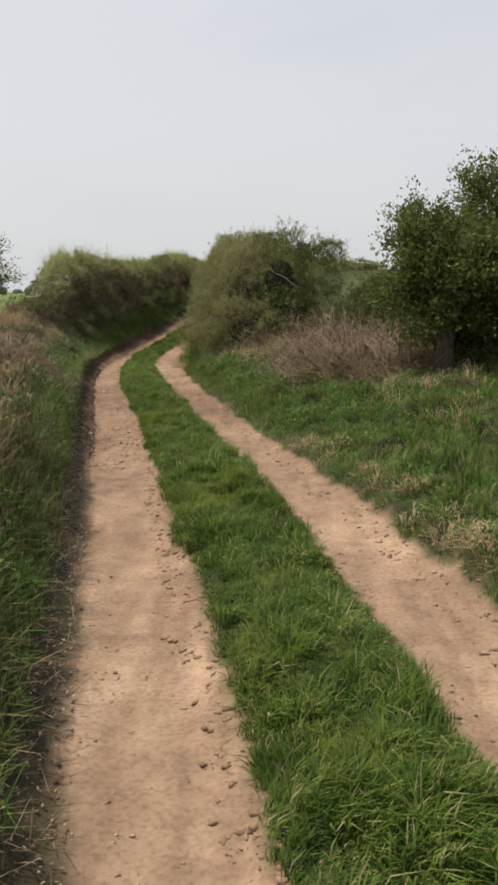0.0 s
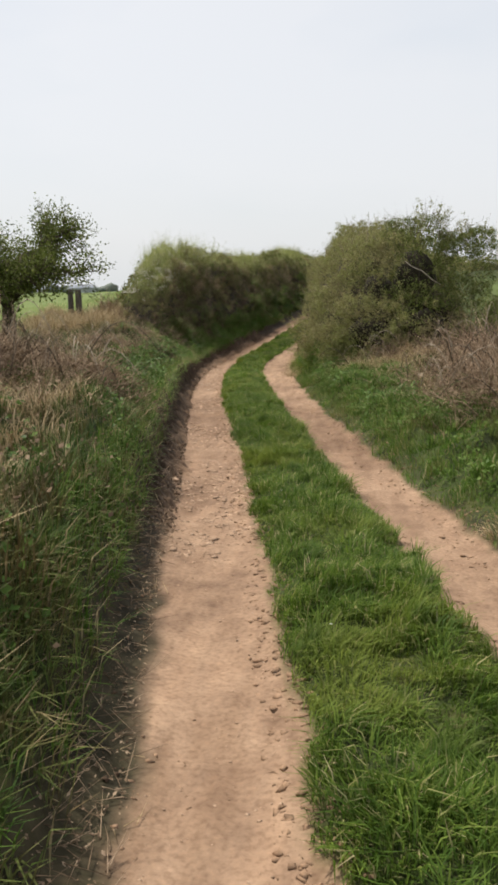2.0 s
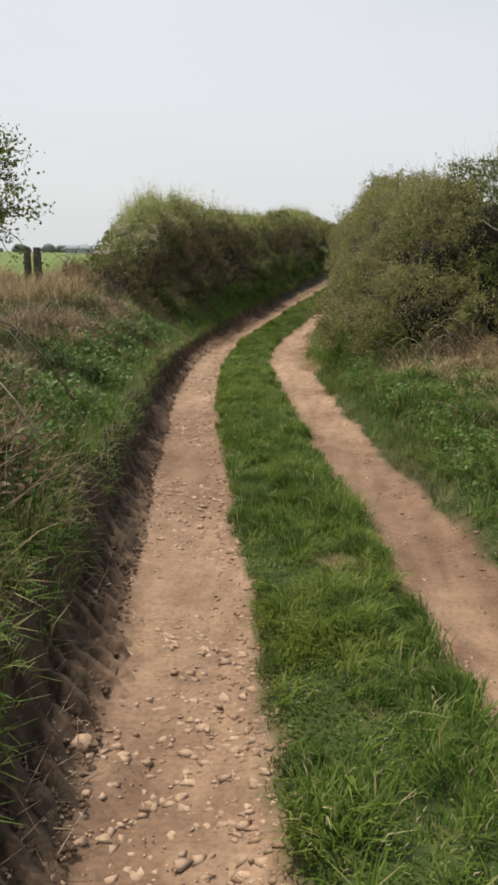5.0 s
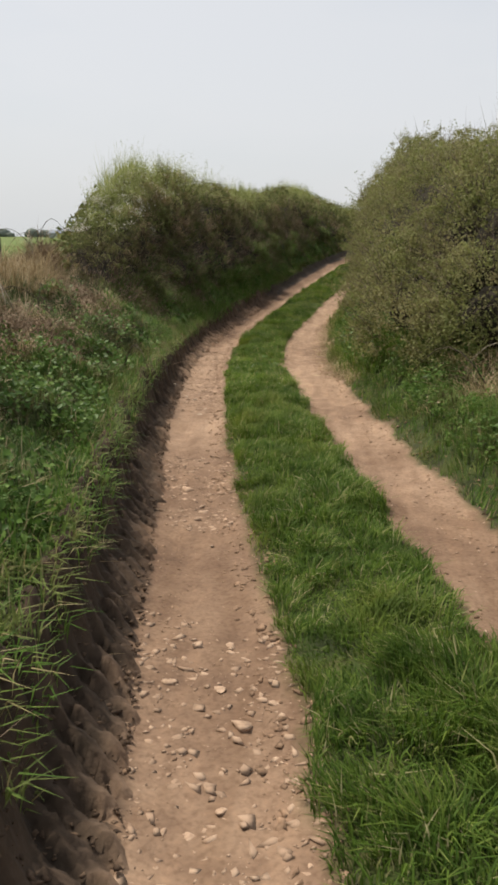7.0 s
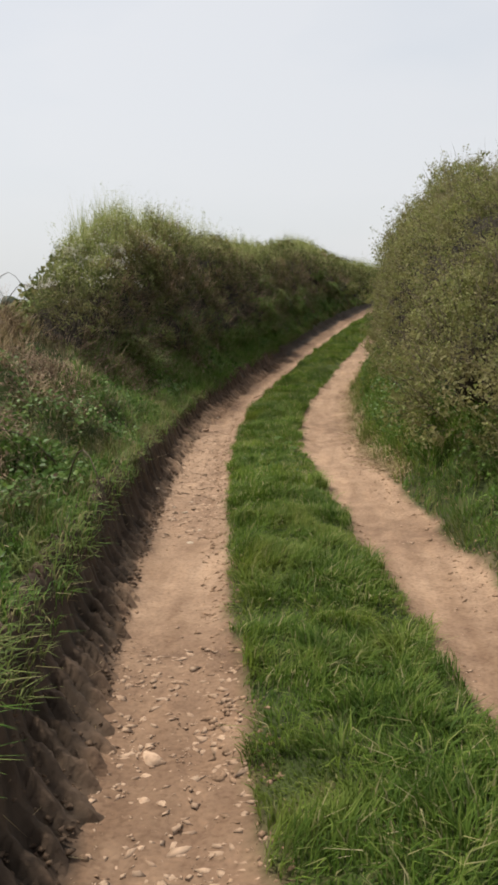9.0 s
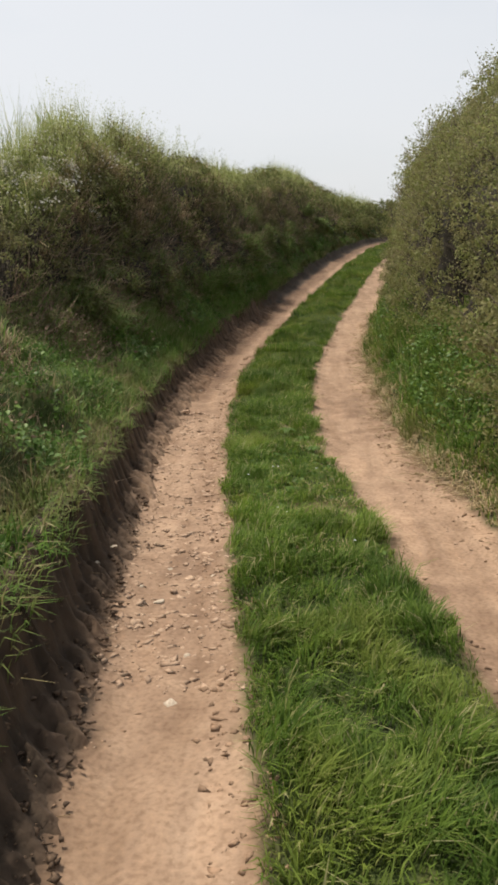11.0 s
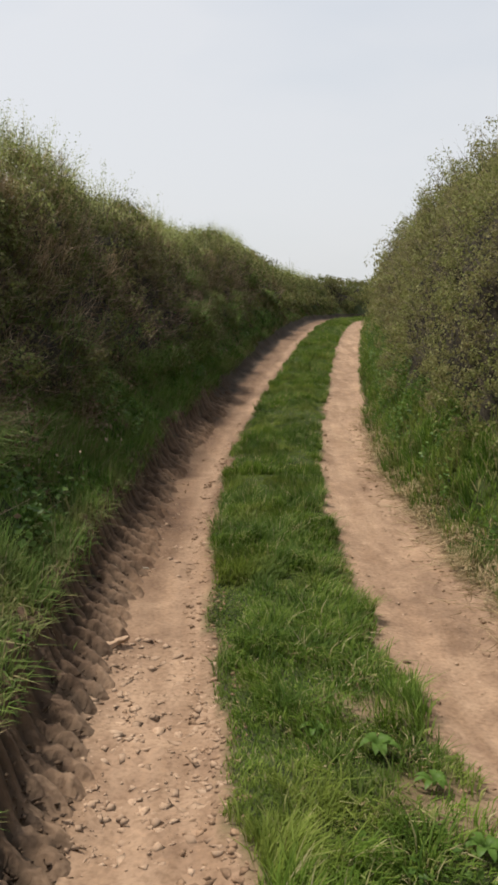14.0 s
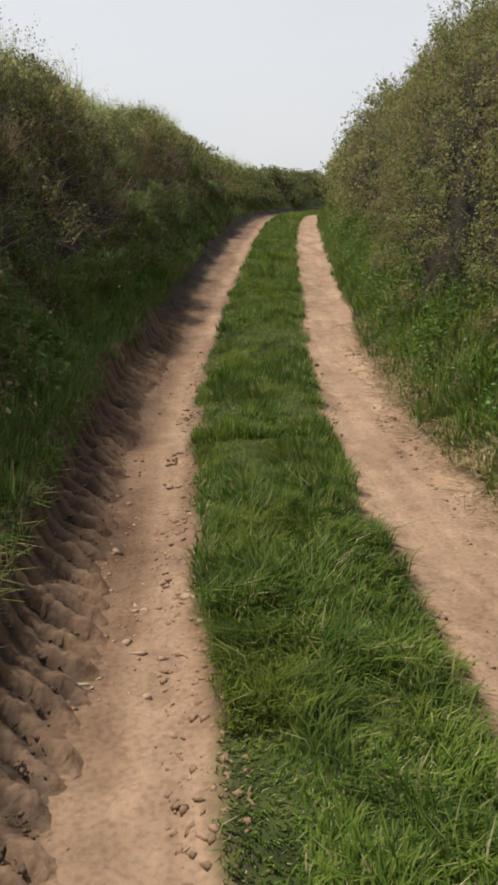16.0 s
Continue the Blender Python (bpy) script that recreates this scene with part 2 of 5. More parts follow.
def rough_material(name, stops, scale=8.0, rough=0.9, stretch=(1, 1, 1), relief=0.01, island=0.0):
    m, n, l, bsdf = material(name, rough)
    t = tex(n, l, scale, 6.0, stretch)
    r = ramp(n, stops)
    l.new(t.outputs["Fac"], r.inputs["Fac"])
    c = r.outputs["Color"]
    if island:
        geo = n.new("ShaderNodeNewGeometry")
        info = n.new("ShaderNodeObjectInfo")
        add = n.new("ShaderNodeMath")
        add.operation = "ADD"
        l.new(geo.outputs["Random Per Island"], add.inputs[0])
        l.new(info.outputs["Random"], add.inputs[1])
        v = ramp(n, [(0.0, (1 - island,) * 3), (1.0, (1 + island,) * 3)])
        half = n.new("ShaderNodeMath")
        half.operation = "MULTIPLY"
        half.inputs[1].default_value = 0.5
        l.new(add.outputs[0], half.inputs[0])
        l.new(half.outputs[0], v.inputs["Fac"])
        c = blend(n, l, 1.0, c, v.outputs["Color"], "MULTIPLY")
    l.new(c, bsdf.inputs["Base Color"])
    bump(n, l, bsdf, t.outputs["Fac"], 0.7, relief)
    return m


EARTH = ground_material()
# last tone is a dark patch colour, painting the deeper shade between tufts
GRASS = leaf_material("grass_blades", [(0.0, (0.048, 0.090, 0.014)), (0.5, (0.100, 0.168, 0.024)), (0.86, (0.182, 0.250, 0.045)), (0.94, (0.30, 0.28, 0.12)), (1.0, (0.46, 0.40, 0.23))], 0.6, 0.4, 0.55, (0.20, 0.235, 0.045), (0.040, 0.084, 0.013))
# brighter tones of GRASS, for the strip around y 23 and below the right hedge
BRIGHT_GRASS = leaf_material("bright_grass_blades", [(0.0, (0.072, 0.128, 0.018)), (0.5, (0.145, 0.232, 0.032)), (0.86, (0.245, 0.325, 0.062)), (0.94, (0.36, 0.34, 0.15)), (1.0, (0.50, 0.44, 0.26))], 0.6, 0.42, 0.5, (0.25, 0.285, 0.060), (0.062, 0.120, 0.018))
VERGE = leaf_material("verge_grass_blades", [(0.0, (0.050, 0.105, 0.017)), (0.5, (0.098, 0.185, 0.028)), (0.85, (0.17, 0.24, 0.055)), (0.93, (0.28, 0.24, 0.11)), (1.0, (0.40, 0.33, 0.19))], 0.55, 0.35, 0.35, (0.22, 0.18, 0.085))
# green darker than VERGE to paint the bank's shade; brown blades are dead grass
VERGE_ROUGH = leaf_material("rough_grass_bank_shade", [(0.0, (0.026, 0.055, 0.011)), (0.5, (0.052, 0.102, 0.019)), (0.78, (0.095, 0.14, 0.034)), (0.88, (0.22, 0.175, 0.09)), (1.0, (0.38, 0.31, 0.18))], 0.6, 0.22, 0.6, (0.12, 0.085, 0.042))
STRAW = leaf_material("dry_grass", [(0.0, (0.20, 0.14, 0.07)), (0.5, (0.36, 0.27, 0.15)), (1.0, (0.52, 0.42, 0.26))], 0.7, 0.2)
DEAD = leaf_material("dead_stems", [(0.0, (0.10, 0.068, 0.044)), (0.5, (0.21, 0.145, 0.093)), (1.0, (0.43, 0.32, 0.22))], 0.8, 0.05)
# left hedge leaves, toned down for the shadow on its lane face
HEDGE_LEAF = leaf_material("shaded_hedge_leaves", [(0.0, (0.080, 0.098, 0.030)), (0.5, (0.135, 0.158, 0.046)), (0.85, (0.20, 0.225, 0.070)), (1.0, (0.32, 0.28, 0.14))], 0.65, 0.3, 0.4, (0.19, 0.145, 0.075))
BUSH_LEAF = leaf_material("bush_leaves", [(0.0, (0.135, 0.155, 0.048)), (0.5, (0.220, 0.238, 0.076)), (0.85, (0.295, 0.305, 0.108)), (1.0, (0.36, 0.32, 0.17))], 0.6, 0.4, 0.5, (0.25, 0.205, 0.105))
TREE_LEAF = leaf_material("hawthorn_leaves", [(0.0, (0.055, 0.072, 0.016)), (0.6, (0.110, 0.138, 0.032)), (1.0, (0.20, 0.225, 0.065))], 0.65, 0.38)
SHOOT = leaf_material("shoots_and_lit_leaves", [(0.0, (0.17, 0.20, 0.06)), (0.6, (0.32, 0.36, 0.12)), (1.0, (0.48, 0.46, 0.23))], 0.6, 0.4)
BLOSSOM = leaf_material("blackthorn_blossom", [(0.0, (0.45, 0.42, 0.35)), (1.0, (0.75, 0.72, 0.64))], 0.7, 0.3)
# lighter than the other verge grass: daylight missing under the hedge put into colour
BANK_GRASS = leaf_material("lightened_bank_grass", [(0.0, (0.085, 0.16, 0.035)), (0.5, (0.155, 0.265, 0.055)), (0.85, (0.23, 0.33, 0.085)), (0.94, (0.32, 0.27, 0.14)), (1.0, (0.44, 0.36, 0.22))], 0.6, 0.4, 0.4, (0.20, 0.17, 0.085))
HERB = leaf_material("broad_leaves", [(0.0, (0.050, 0.098, 0.018)), (0.6, (0.090, 0.160, 0.030)), (1.0, (0.16, 0.24, 0.055))], 0.45, 0.3)
MOUND_HERB = leaf_material("fresh_herbs", [(0.0, (0.070, 0.130, 0.024)), (0.6, (0.125, 0.205, 0.040)), (1.0, (0.20, 0.28, 0.075))], 0.5, 0.35, 0.4, (0.075, 0.125, 0.030))
PETAL = leaf_material("white_petals", [(0.0, (0.7, 0.7, 0.66)), (1.0, (0.8, 0.8, 0.78))], 0.6, 0.2)
# near-black filling of the crowns: shade between the leaves put into colour
SHADE_CORE = rough_material("hollow_shade", [(0.3, (0.012, 0.011, 0.007)), (0.6, (0.036, 0.029, 0.019)), (0.8, (0.055, 0.050, 0.024))], 9.0, 1.0, relief=0.06)
BARK = rough_material("bark", [(0.3, (0.040, 0.030, 0.020)), (0.7, (0.13, 0.10, 0.070))], 30.0, 0.95, (1, 1, 0.3))
PALE_BARK = rough_material("bare_wood", [(0.3, (0.22, 0.18, 0.13)), (0.7, (0.42, 0.36, 0.28))], 20.0, 0.9)
STONE = rough_material("field_stone", [(0.25, (0.26, 0.172, 0.113)), (0.5, (0.365, 0.248, 0.166)), (0.8, (0.47, 0.335, 0.235))], 7.0, 0.95, relief=0.004, island=0.22)
PALE_STONE = rough_material("limestone", [(0.3, (0.30, 0.235, 0.170)), (0.6, (0.42, 0.345, 0.262)), (0.8, (0.53, 0.455, 0.360))], 9.0, 0.9, island=0.2)
CRUMB = rough_material("earth_crumbs", [(0.3, (0.14, 0.088, 0.055)), (0.6, (0.25, 0.160, 0.101)), (0.8, (0.36, 0.24, 0.15))], 25.0, 1.0, island=0.4)
CLOD = rough_material("dark_clods", [(0.3, (0.055, 0.036, 0.024)), (0.6, (0.12, 0.078, 0.050)), (0.8, (0.20, 0.135, 0.088))], 25.0, 1.0, island=0.4)
POST_WOOD = rough_material("weathered_post", [(0.3, (0.045, 0.038, 0.030)), (0.7, (0.13, 0.11, 0.085))], 18.0, 0.95, (3, 3, 0.3))


# ---- mesh builders ----
def mesh_from(name, verts, tris, mat, smooth=False):
    """A mesh of triangles from arrays."""
    me = bpy.data.meshes.new(name)
    tris = np.asarray(tris, np.int32)
    me.vertices.add(len(verts))
    me.vertices.foreach_set("co", np.asarray(verts, np.float32).ravel())
    me.loops.add(tris.size)
    me.loops.foreach_set("vertex_index", tris.ravel())
    me.polygons.add(len(tris))
    me.polygons.foreach_set("loop_start", np.arange(0, tris.size, 3, dtype=np.int32))
    me.polygons.foreach_set("loop_total", np.full(len(tris), 3, np.int32))
    if smooth:
        me.polygons.foreach_set("use_smooth", np.ones(len(tris), bool))
    me.update(calc_edges=True)
    me.materials.append(mat)
    return me


def thing(name, at, label, category, group="", kind=""):
    ob = new(name)
    ob.empty_display_size = 0.2
    ob.location = at
    return tagged(ob, label, category, group, kind)


def part(name, geometry, mat, parent, label="", smooth=False):
    """One mesh under a thing; geometry is (verts, triangles) in world metres."""
    verts, tris = geometry
    me = mesh_from(name, np.asarray(verts) - np.array(parent.location), tris, mat, smooth)
    ob = new(name, me)
    ob.parent = parent
    if label:
        ob["label"] = label
    if name in ("spray_wood", "stem_tangle", "brushwood", "dead_wood", "leafy_sprays", "long_shoots", "upright_sprays", "foliage", "top_growth", "blossom", "withered_leaf_litter"):
        ob["kind"] = "stuff"
    return ob


def stuff(name, geometry, mat, label, category, smooth=False):
    return tagged(new(name, mesh_from(name, *geometry, mat, smooth)), label, category, kind="stuff")


def merge(pieces):
    verts, tris, n = [], [], 0
    for v, f in pieces:
        verts.append(np.asarray(v, float))
        tris.append(np.asarray(f, np.int64) + n)
        n += len(v)
    return np.concatenate(verts), np.concatenate(tris)


def unit(n):
    v = rng.normal(size=(n, 3))
    return v / np.linalg.norm(v, axis=1)[:, None]


def blades(P, h, w, bend=0.5, heading=None, plain=False):
    """Grass blades with a bent tip: two triangles each."""
    n = len(P)
    h, w, bend = (np.broadcast_to(v, n).astype(float) for v in (h, w, bend))
    a = rng.uniform(0, 2 * np.pi, n) if heading is None else heading
    lean = np.stack([np.cos(a), np.sin(a), np.zeros(n)], 1)
    side = np.stack([-np.sin(a), np.cos(a), np.zeros(n)], 1) * w[:, None] / 2
    up = np.array([0, 0, 1.0])
    mid = P + up * (0.5 * h)[:, None] + lean * (0.22 * bend * h)[:, None]
    tip = P + up * (h * (1 - 0.35 * bend))[:, None] + lean * (0.8 * bend * h)[:, None]
    if plain:
        tris = np.arange(3 * n).reshape(-1, 3)
        return np.stack([P - side, P + side, 0.35 * mid + 0.65 * tip], 1).reshape(-1, 3), tris
    V = np.stack([P, mid + side, tip, mid - side], 1).reshape(-1, 3)
    F = (np.array([[0, 1, 3], [3, 1, 2]])[None] + 4 * np.arange(n)[:, None, None]).reshape(-1, 3)
    return V, F


def leaves(P, size, facing=None, slack=0.9, ratio=0.62):
    """Folded pointed leaves: two triangles each."""
    n = len(P)
    size = np.broadcast_to(size, n).astype(float)[:, None]
    nrm = unit(n) * slack + (0 if facing is None else facing)
    nrm /= np.linalg.norm(nrm, axis=1)[:, None] + 1e-9
    ax = np.cross(nrm, unit(n))
    ax /= np.linalg.norm(ax, axis=1)[:, None] + 1e-9
    sd = np.cross(nrm, ax)
    V = np.stack([P - ax * size * 0.5, P - sd * size * ratio * 0.5 + nrm * size * 0.13, P + ax * size * 0.5, P + sd * size * ratio * 0.5 + nrm * size * 0.13], 1).reshape(-1, 3)
    F = (np.array([[0, 1, 2], [0, 2, 3]])[None] + 4 * np.arange(n)[:, None, None]).reshape(-1, 3)
    return V, F


def sticks(P, D, length, thick, kinked=False):
    """Thin tapered twigs, three-sided."""
    n = len(P)
    length, thick = (np.broadcast_to(v, n).astype(float)[:, None] for v in (length, thick))
    D = D / (np.linalg.norm(D, axis=1)[:, None] + 1e-9)
    a = np.cross(D, unit(n))
    a /= np.linalg.norm(a, axis=1)[:, None] + 1e-9
    b = np.cross(D, a)
    kink = P + D * length * 0.55 + a * length * 0.07
    r = [a, -0.5 * a + 0.87 * b, -0.5 * a - 0.87 * b]
    if not kinked:
        V = np.stack([P + q * thick for q in r] + [P + D * length], 1).reshape(-1, 3)
        return V, (np.array([[0, 1, 3], [1, 2, 3], [2, 0, 3]])[None] + 4 * np.arange(n)[:, None, None]).reshape(-1, 3)
    V = np.stack([P + q * thick for q in r] + [kink + q * thick * 0.6 for q in r] + [P + D * length], 1).reshape(-1, 3)
    F = [[i, (i + 1) % 3, 3 + (i + 1) % 3] for i in range(3)] + [[i, 3 + (i + 1) % 3, 3 + i] for i in range(3)] + [[3 + i, 3 + (i + 1) % 3, 6] for i in range(3)]
    return V, (np.array(F)[None] + 7 * np.arange(n)[:, None, None]).reshape(-1, 3)


def tube(points, radii, sides=6):
    """A tapered limb along points."""
    P = np.asarray(points, float)
    V = []
    for i, p in enumerate(P):
        d = P[min(i + 1, len(P) - 1)] - P[max(i - 1, 0)]
        d /= np.linalg.norm(d) + 1e-9
        a = np.cross(d, (0.3, 0.9, 0.2))
        a /= np.linalg.norm(a) + 1e-9
        b = np.cross(d, a)
        for s in range(sides):
            q = 2 * np.pi * s / sides
            V.append(p + radii[i] * (1 + 0.12 * math.sin(3 * q + i)) * (a * math.cos(q) + b * math.sin(q)))
    F = []
    for i in range(len(P) - 1):
        for s in range(sides):
            p, q = i * sides + s, i * sides + (s + 1) % sides
            F += [[p, q, q + sides], [p, q + sides, p + sides]]
    for base, flip in ((0, 1), ((len(P) - 1) * sides, 0)):
        for s in range(1, sides - 1):
            F.append([base, base + s + flip, base + s + 1 - flip])
    return np.array(V), np.array(F)


ICO = bmesh.new()
bmesh.ops.create_icosphere(ICO, subdivisions=1, radius=1)
ICO_V, ICO_F = np.array([v.co for v in ICO.verts]), np.array([[v.index for v in f.verts] for f in ICO.faces])
ICO.free()
ICO = bmesh.new()
bmesh.ops.create_icosphere(ICO, subdivisions=2, radius=1)
ICO2_V, ICO2_F = np.array([v.co for v in ICO.verts]), np.array([[v.index for v in f.verts] for f in ICO.faces])
ICO.free()


OCTA_V = np.array([(1, 0, 0), (0, 1, 0), (-1, 0, 0), (0, -1, 0), (0, 0, 1), (0, 0, -1)], float)
OCTA_F = np.array([[0, 1, 4], [1, 2, 4], [2, 3, 4], [3, 0, 4], [1, 0, 5], [2, 1, 5], [3, 2, 5], [0, 3, 5]])


def crumbled(P, size, flat=0.6):
    """Small sharp crumbs, joined."""
    n = len(P)
    size = np.broadcast_to(size, n).astype(float)
    V = (OCTA_V[None] + rng.normal(0, 0.28, (n, 6, 3))) * np.stack([rng.uniform(0.8, 1.4, n), rng.uniform(0.6, 1.0, n), flat * rng.uniform(0.6, 1.1, n)], 1)[:, None, :]
    a = rng.uniform(0, 2 * np.pi, n)
    c, s = np.cos(a)[:, None], np.sin(a)[:, None]
    V = np.stack([V[..., 0] * c - V[..., 1] * s, V[..., 0] * s + V[..., 1] * c, V[..., 2]], 2)
    V = V * size[:, None, None] * 0.5 + P[:, None, :]
    return V.reshape(-1, 3), (OCTA_F[None] + 6 * np.arange(n)[:, None, None]).reshape(-1, 3)


def stones(P, size, flat=0.55):
    """Worn angular stones, joined."""
    n = len(P)
    size = np.broadcast_to(size, n).astype(float)
    V = ICO_V[None] * (1 + rng.uniform(-0.42, 0.42, (n, len(ICO_V), 1)))
    V = V * np.stack([rng.uniform(0.8, 1.3, n), rng.uniform(0.6, 1.0, n), flat * rng.uniform(0.7, 1.2, n)], 1)[:, None, :]
    a = rng.uniform(0, 2 * np.pi, n)
    c, s = np.cos(a)[:, None], np.sin(a)[:, None]
    V = np.stack([V[..., 0] * c - V[..., 1] * s, V[..., 0] * s + V[..., 1] * c, V[..., 2]], 2)
    V = V * size[:, None, None] * 0.5 + P[:, None, :]
    return V.reshape(-1, 3), (ICO_F[None] + len(ICO_V) * np.arange(n)[:, None, None]).reshape(-1, 3)


def on_ground(x, y, lift=0.0):
    return np.stack([x, y, height(x, y) + lift], 1)


# ---- the ground: one sheet out to the horizon ----
def spread(a, b, first, grow):
    out, d, v = [], first, a
    while v < b:
        d *= grow
        v += d
        out.append(v)
    return out


side_u = spread(3.0, 1800, 0.06, 1.17)
GU = np.array([-v for v in reversed(side_u)] + list(np.arange(-3.0, 3.01, 0.05)) + side_u)
GY = np.array([-v for v in reversed(spread(6.0, 1500, 0.1, 1.3))] + list(np.arange(-6, 28, 0.1)) + list(np.arange(28, 64, 0.25)) + spread(64, 1800, 0.2, 1.2))


# worn bare spots in the middle strip
BARE = ((-2.86, 24.95, 0.09, 0.06), (-2.85, 23.4, 0.2, 0.2), (-1.22, 12.13, 0.10, 0.08), (-3.02, 24.15, 0.17, 0.10), (-2.78, 21.6, 0.17, 0.12), (-2.95, 23.5, 0.12, 0.10))


def dirt_mask(x, y):
    wob = 0.07 * fbm(x * 2.5, y * 2.5, seed=21) + 0.05 * fbm(x * 9, y * 9, seed=22)
    l0, l1, r0, r1 = (lane(k, y) for k in ("l0", "l1", "r0", "r1"))
    a = step(-0.04, 0.05, x - l0 + wob) * step(-0.04, 0.05, l1 - x + wob)
    b = step(-0.04, 0.05, x - r0 + wob) * step(-0.04, 0.05, r1 - x + wob)
    for px, py, rx, ry in BARE:
        a = np.maximum(a, 0.56 * step(1.9, 0.6, np.hypot((x - px) / rx, (y - py) / ry) + 11 * wob))
    return np.maximum(a, b)


# where bare edge earth lies, with the shade under the bank painted in
def shaded_soil_mask(x, y):
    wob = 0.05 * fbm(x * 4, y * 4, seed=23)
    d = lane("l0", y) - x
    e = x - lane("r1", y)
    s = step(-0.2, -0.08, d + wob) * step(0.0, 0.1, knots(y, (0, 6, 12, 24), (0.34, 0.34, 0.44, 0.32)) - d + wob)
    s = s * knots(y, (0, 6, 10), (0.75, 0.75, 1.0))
    s2 = 0.4 * step(-0.05, 0.05, e + wob) * step(0.0, 0.1, 0.16 - e + wob)
    f = x - lane("l1", y)
    s3 = 0.35 * step(-0.05, 0.05, f + wob) * step(0.0, 0.08, 0.08 - f + wob)
    return np.maximum(np.maximum(s, s2), s3)


def shaded_earth_mask(x, y):
    """Painted shade and darker loose earth: the stony middle stretch, and beside the packed stripe further on."""
    v = knots(y, (0, 5, 9, 12.5, 16, 20, 23, 60), (0.05, 0.2, 0.4, 0.85, 0.8, 0.35, 0.15, 0.15)) * (1 + 0.8 * fbm(x * 1.2, y * 0.7, seed=27))
    f = (x - lane("l0", y)) / (lane("l1", y) - lane("l0", y)) + 0.12 * fbm(x * 3, y * 1.2, seed=30)
    loose = 0.35 + 0.65 * step(0.66, 0.40, f) + 0.6 * step(0.84, 0.96, f) * step(1.3, 1.1, f)
    return np.clip(v + knots(y, (24.3, 26.3, 60), (0.0, 1.0, 1.0)) * loose * step(0.6, 0.2, x - lane("l1", y)), 0, 1)


def build_ground():
    gy, gu = np.meshgrid(GY, GU, indexing="ij")
    mid = (lane("l1", gy) + lane("r0", gy)) / 2
    x = (mid + gu).ravel()
    y = gy.ravel()
    nr, nc = gy.shape
    i = (np.arange(nr - 1)[:, None] * nc + np.arange(nc - 1)[None]).ravel()
    tris = np.concatenate([np.stack([i, i + 1, i + nc + 1], 1), np.stack([i, i + nc + 1, i + nc], 1)])
    me = mesh_from("ground", np.stack([x, y, height(x, y)], 1), tris, EARTH, True)
    dl, dr = lane("l0", y) - x, x - lane("r1", y)
    for key, v in (("dirt", dirt_mask(x, y)), ("shaded_soil", shaded_soil_mask(x, y)), ("field", np.maximum(step(3.5, 6, dl), step(4.5, 7, dr))), ("shaded_earth", shaded_earth_mask(x, y))):
        me.attributes.new(key, "FLOAT", "POINT").data.foreach_set("value", v.astype(np.float32))
    return tagged(new("ground", me), "farm lane of two bare earth wheel tracks between grass verges and fields", "ground", kind="structure")


build_ground()


# ---- hedges ----
def hedge_surface(spec, y, q, r):
    """Point on a hedge: y along it, q 0 (lane side foot) to 1 (far foot), r 1 at the leaves."""
    sgn = spec["side"]
    foot = lane("l0", y) - knots(y, *spec["foot"]) if sgn < 0 else lane("r1", y) + knots(y, *spec["foot"])
    w = knots(y, *spec["width"])
    top = knots(y, *spec["top"])
    end = np.sqrt(np.clip((y - spec["y0"]) / spec["cap"], 0.02, 1)) * np.sqrt(np.clip((spec["y1"] - y) / 1.3, 0.02, 1))
    xc = foot + sgn * w / 2
    zb = height(foot + sgn * 0.1, y) - 0.1
    th = np.pi * q
    cx, sz = np.cos(th), np.sin(th)
    ex = np.sign(cx) * np.abs(cx) ** spec["round"]
    ez = np.abs(sz) ** 0.8
    H = np.maximum(top - zb, 0.2) * (0.35 + 0.65 * end)
    lump = 1 + (1 - 0.5 * ez) * (0.24 * fbm(y * 0.9, q * 5, 0.0, seed=spec["seed"]) + 0.24 * fbm(y * 2.4, q * 11, 0.0, seed=spec["seed"] + 7) + 0.10 * fbm(y * 7, q * 25, 0.0, seed=spec["seed"] + 9))
    rr = r * lump * (1 - spec["hollow"] * step(0.05, 0.13, q) * step(0.30, 0.22, q))
    x = xc - sgn * ex * (w / 2) * rr * (0.5 + 0.5 * end)
    z = zb + H * ez * rr
    nrm = np.stack([-sgn * ex, np.zeros_like(y), ez + 0.15], 1)
    return np.stack([x, y, z], 1), nrm / np.linalg.norm(nrm, axis=1)[:, None]


def hedge_points(spec, y0, y1, n, q0=0.0, q1=0.62, deep=0.16):
    y = rng.uniform(y0, y1, n)
    q = rng.uniform(q0, q1, n)
    return hedge_surface(spec, y, q, 1.03 - deep * rng.random(n) ** 1.5)


def hedge_core(spec, r=0.86):
    ys = np.arange(spec["y0"] + 0.06, spec["y1"] - 0.05, 0.22)
    qs = np.linspace(0, 1, 27)
    gy, gq = np.meshgrid(ys, qs, indexing="ij")
    V, _ = hedge_surface(spec, gy.ravel(), gq.ravel(), r)
    V = V + 0.05 * np.stack([fbm(V[:, 1] * 4, V[:, 2] * 4, V[:, 0] * 4, seed=s) for s in (31, 33, 35)], 1)
    nr, nc = gy.shape
    i = (np.arange(nr - 1)[:, None] * nc + np.arange(nc - 1)[None]).ravel()
    tris = np.concatenate([np.stack([i, i + 1, i + nc + 1], 1), np.stack([i, i + nc + 1, i + nc], 1)])
    caps = []
    for row in (0, nr - 1):
        caps += [[row * nc, row * nc + c, row * nc + c + 1] for c in range(1, nc - 1)]
    return V, np.concatenate([tris, np.array(caps)])


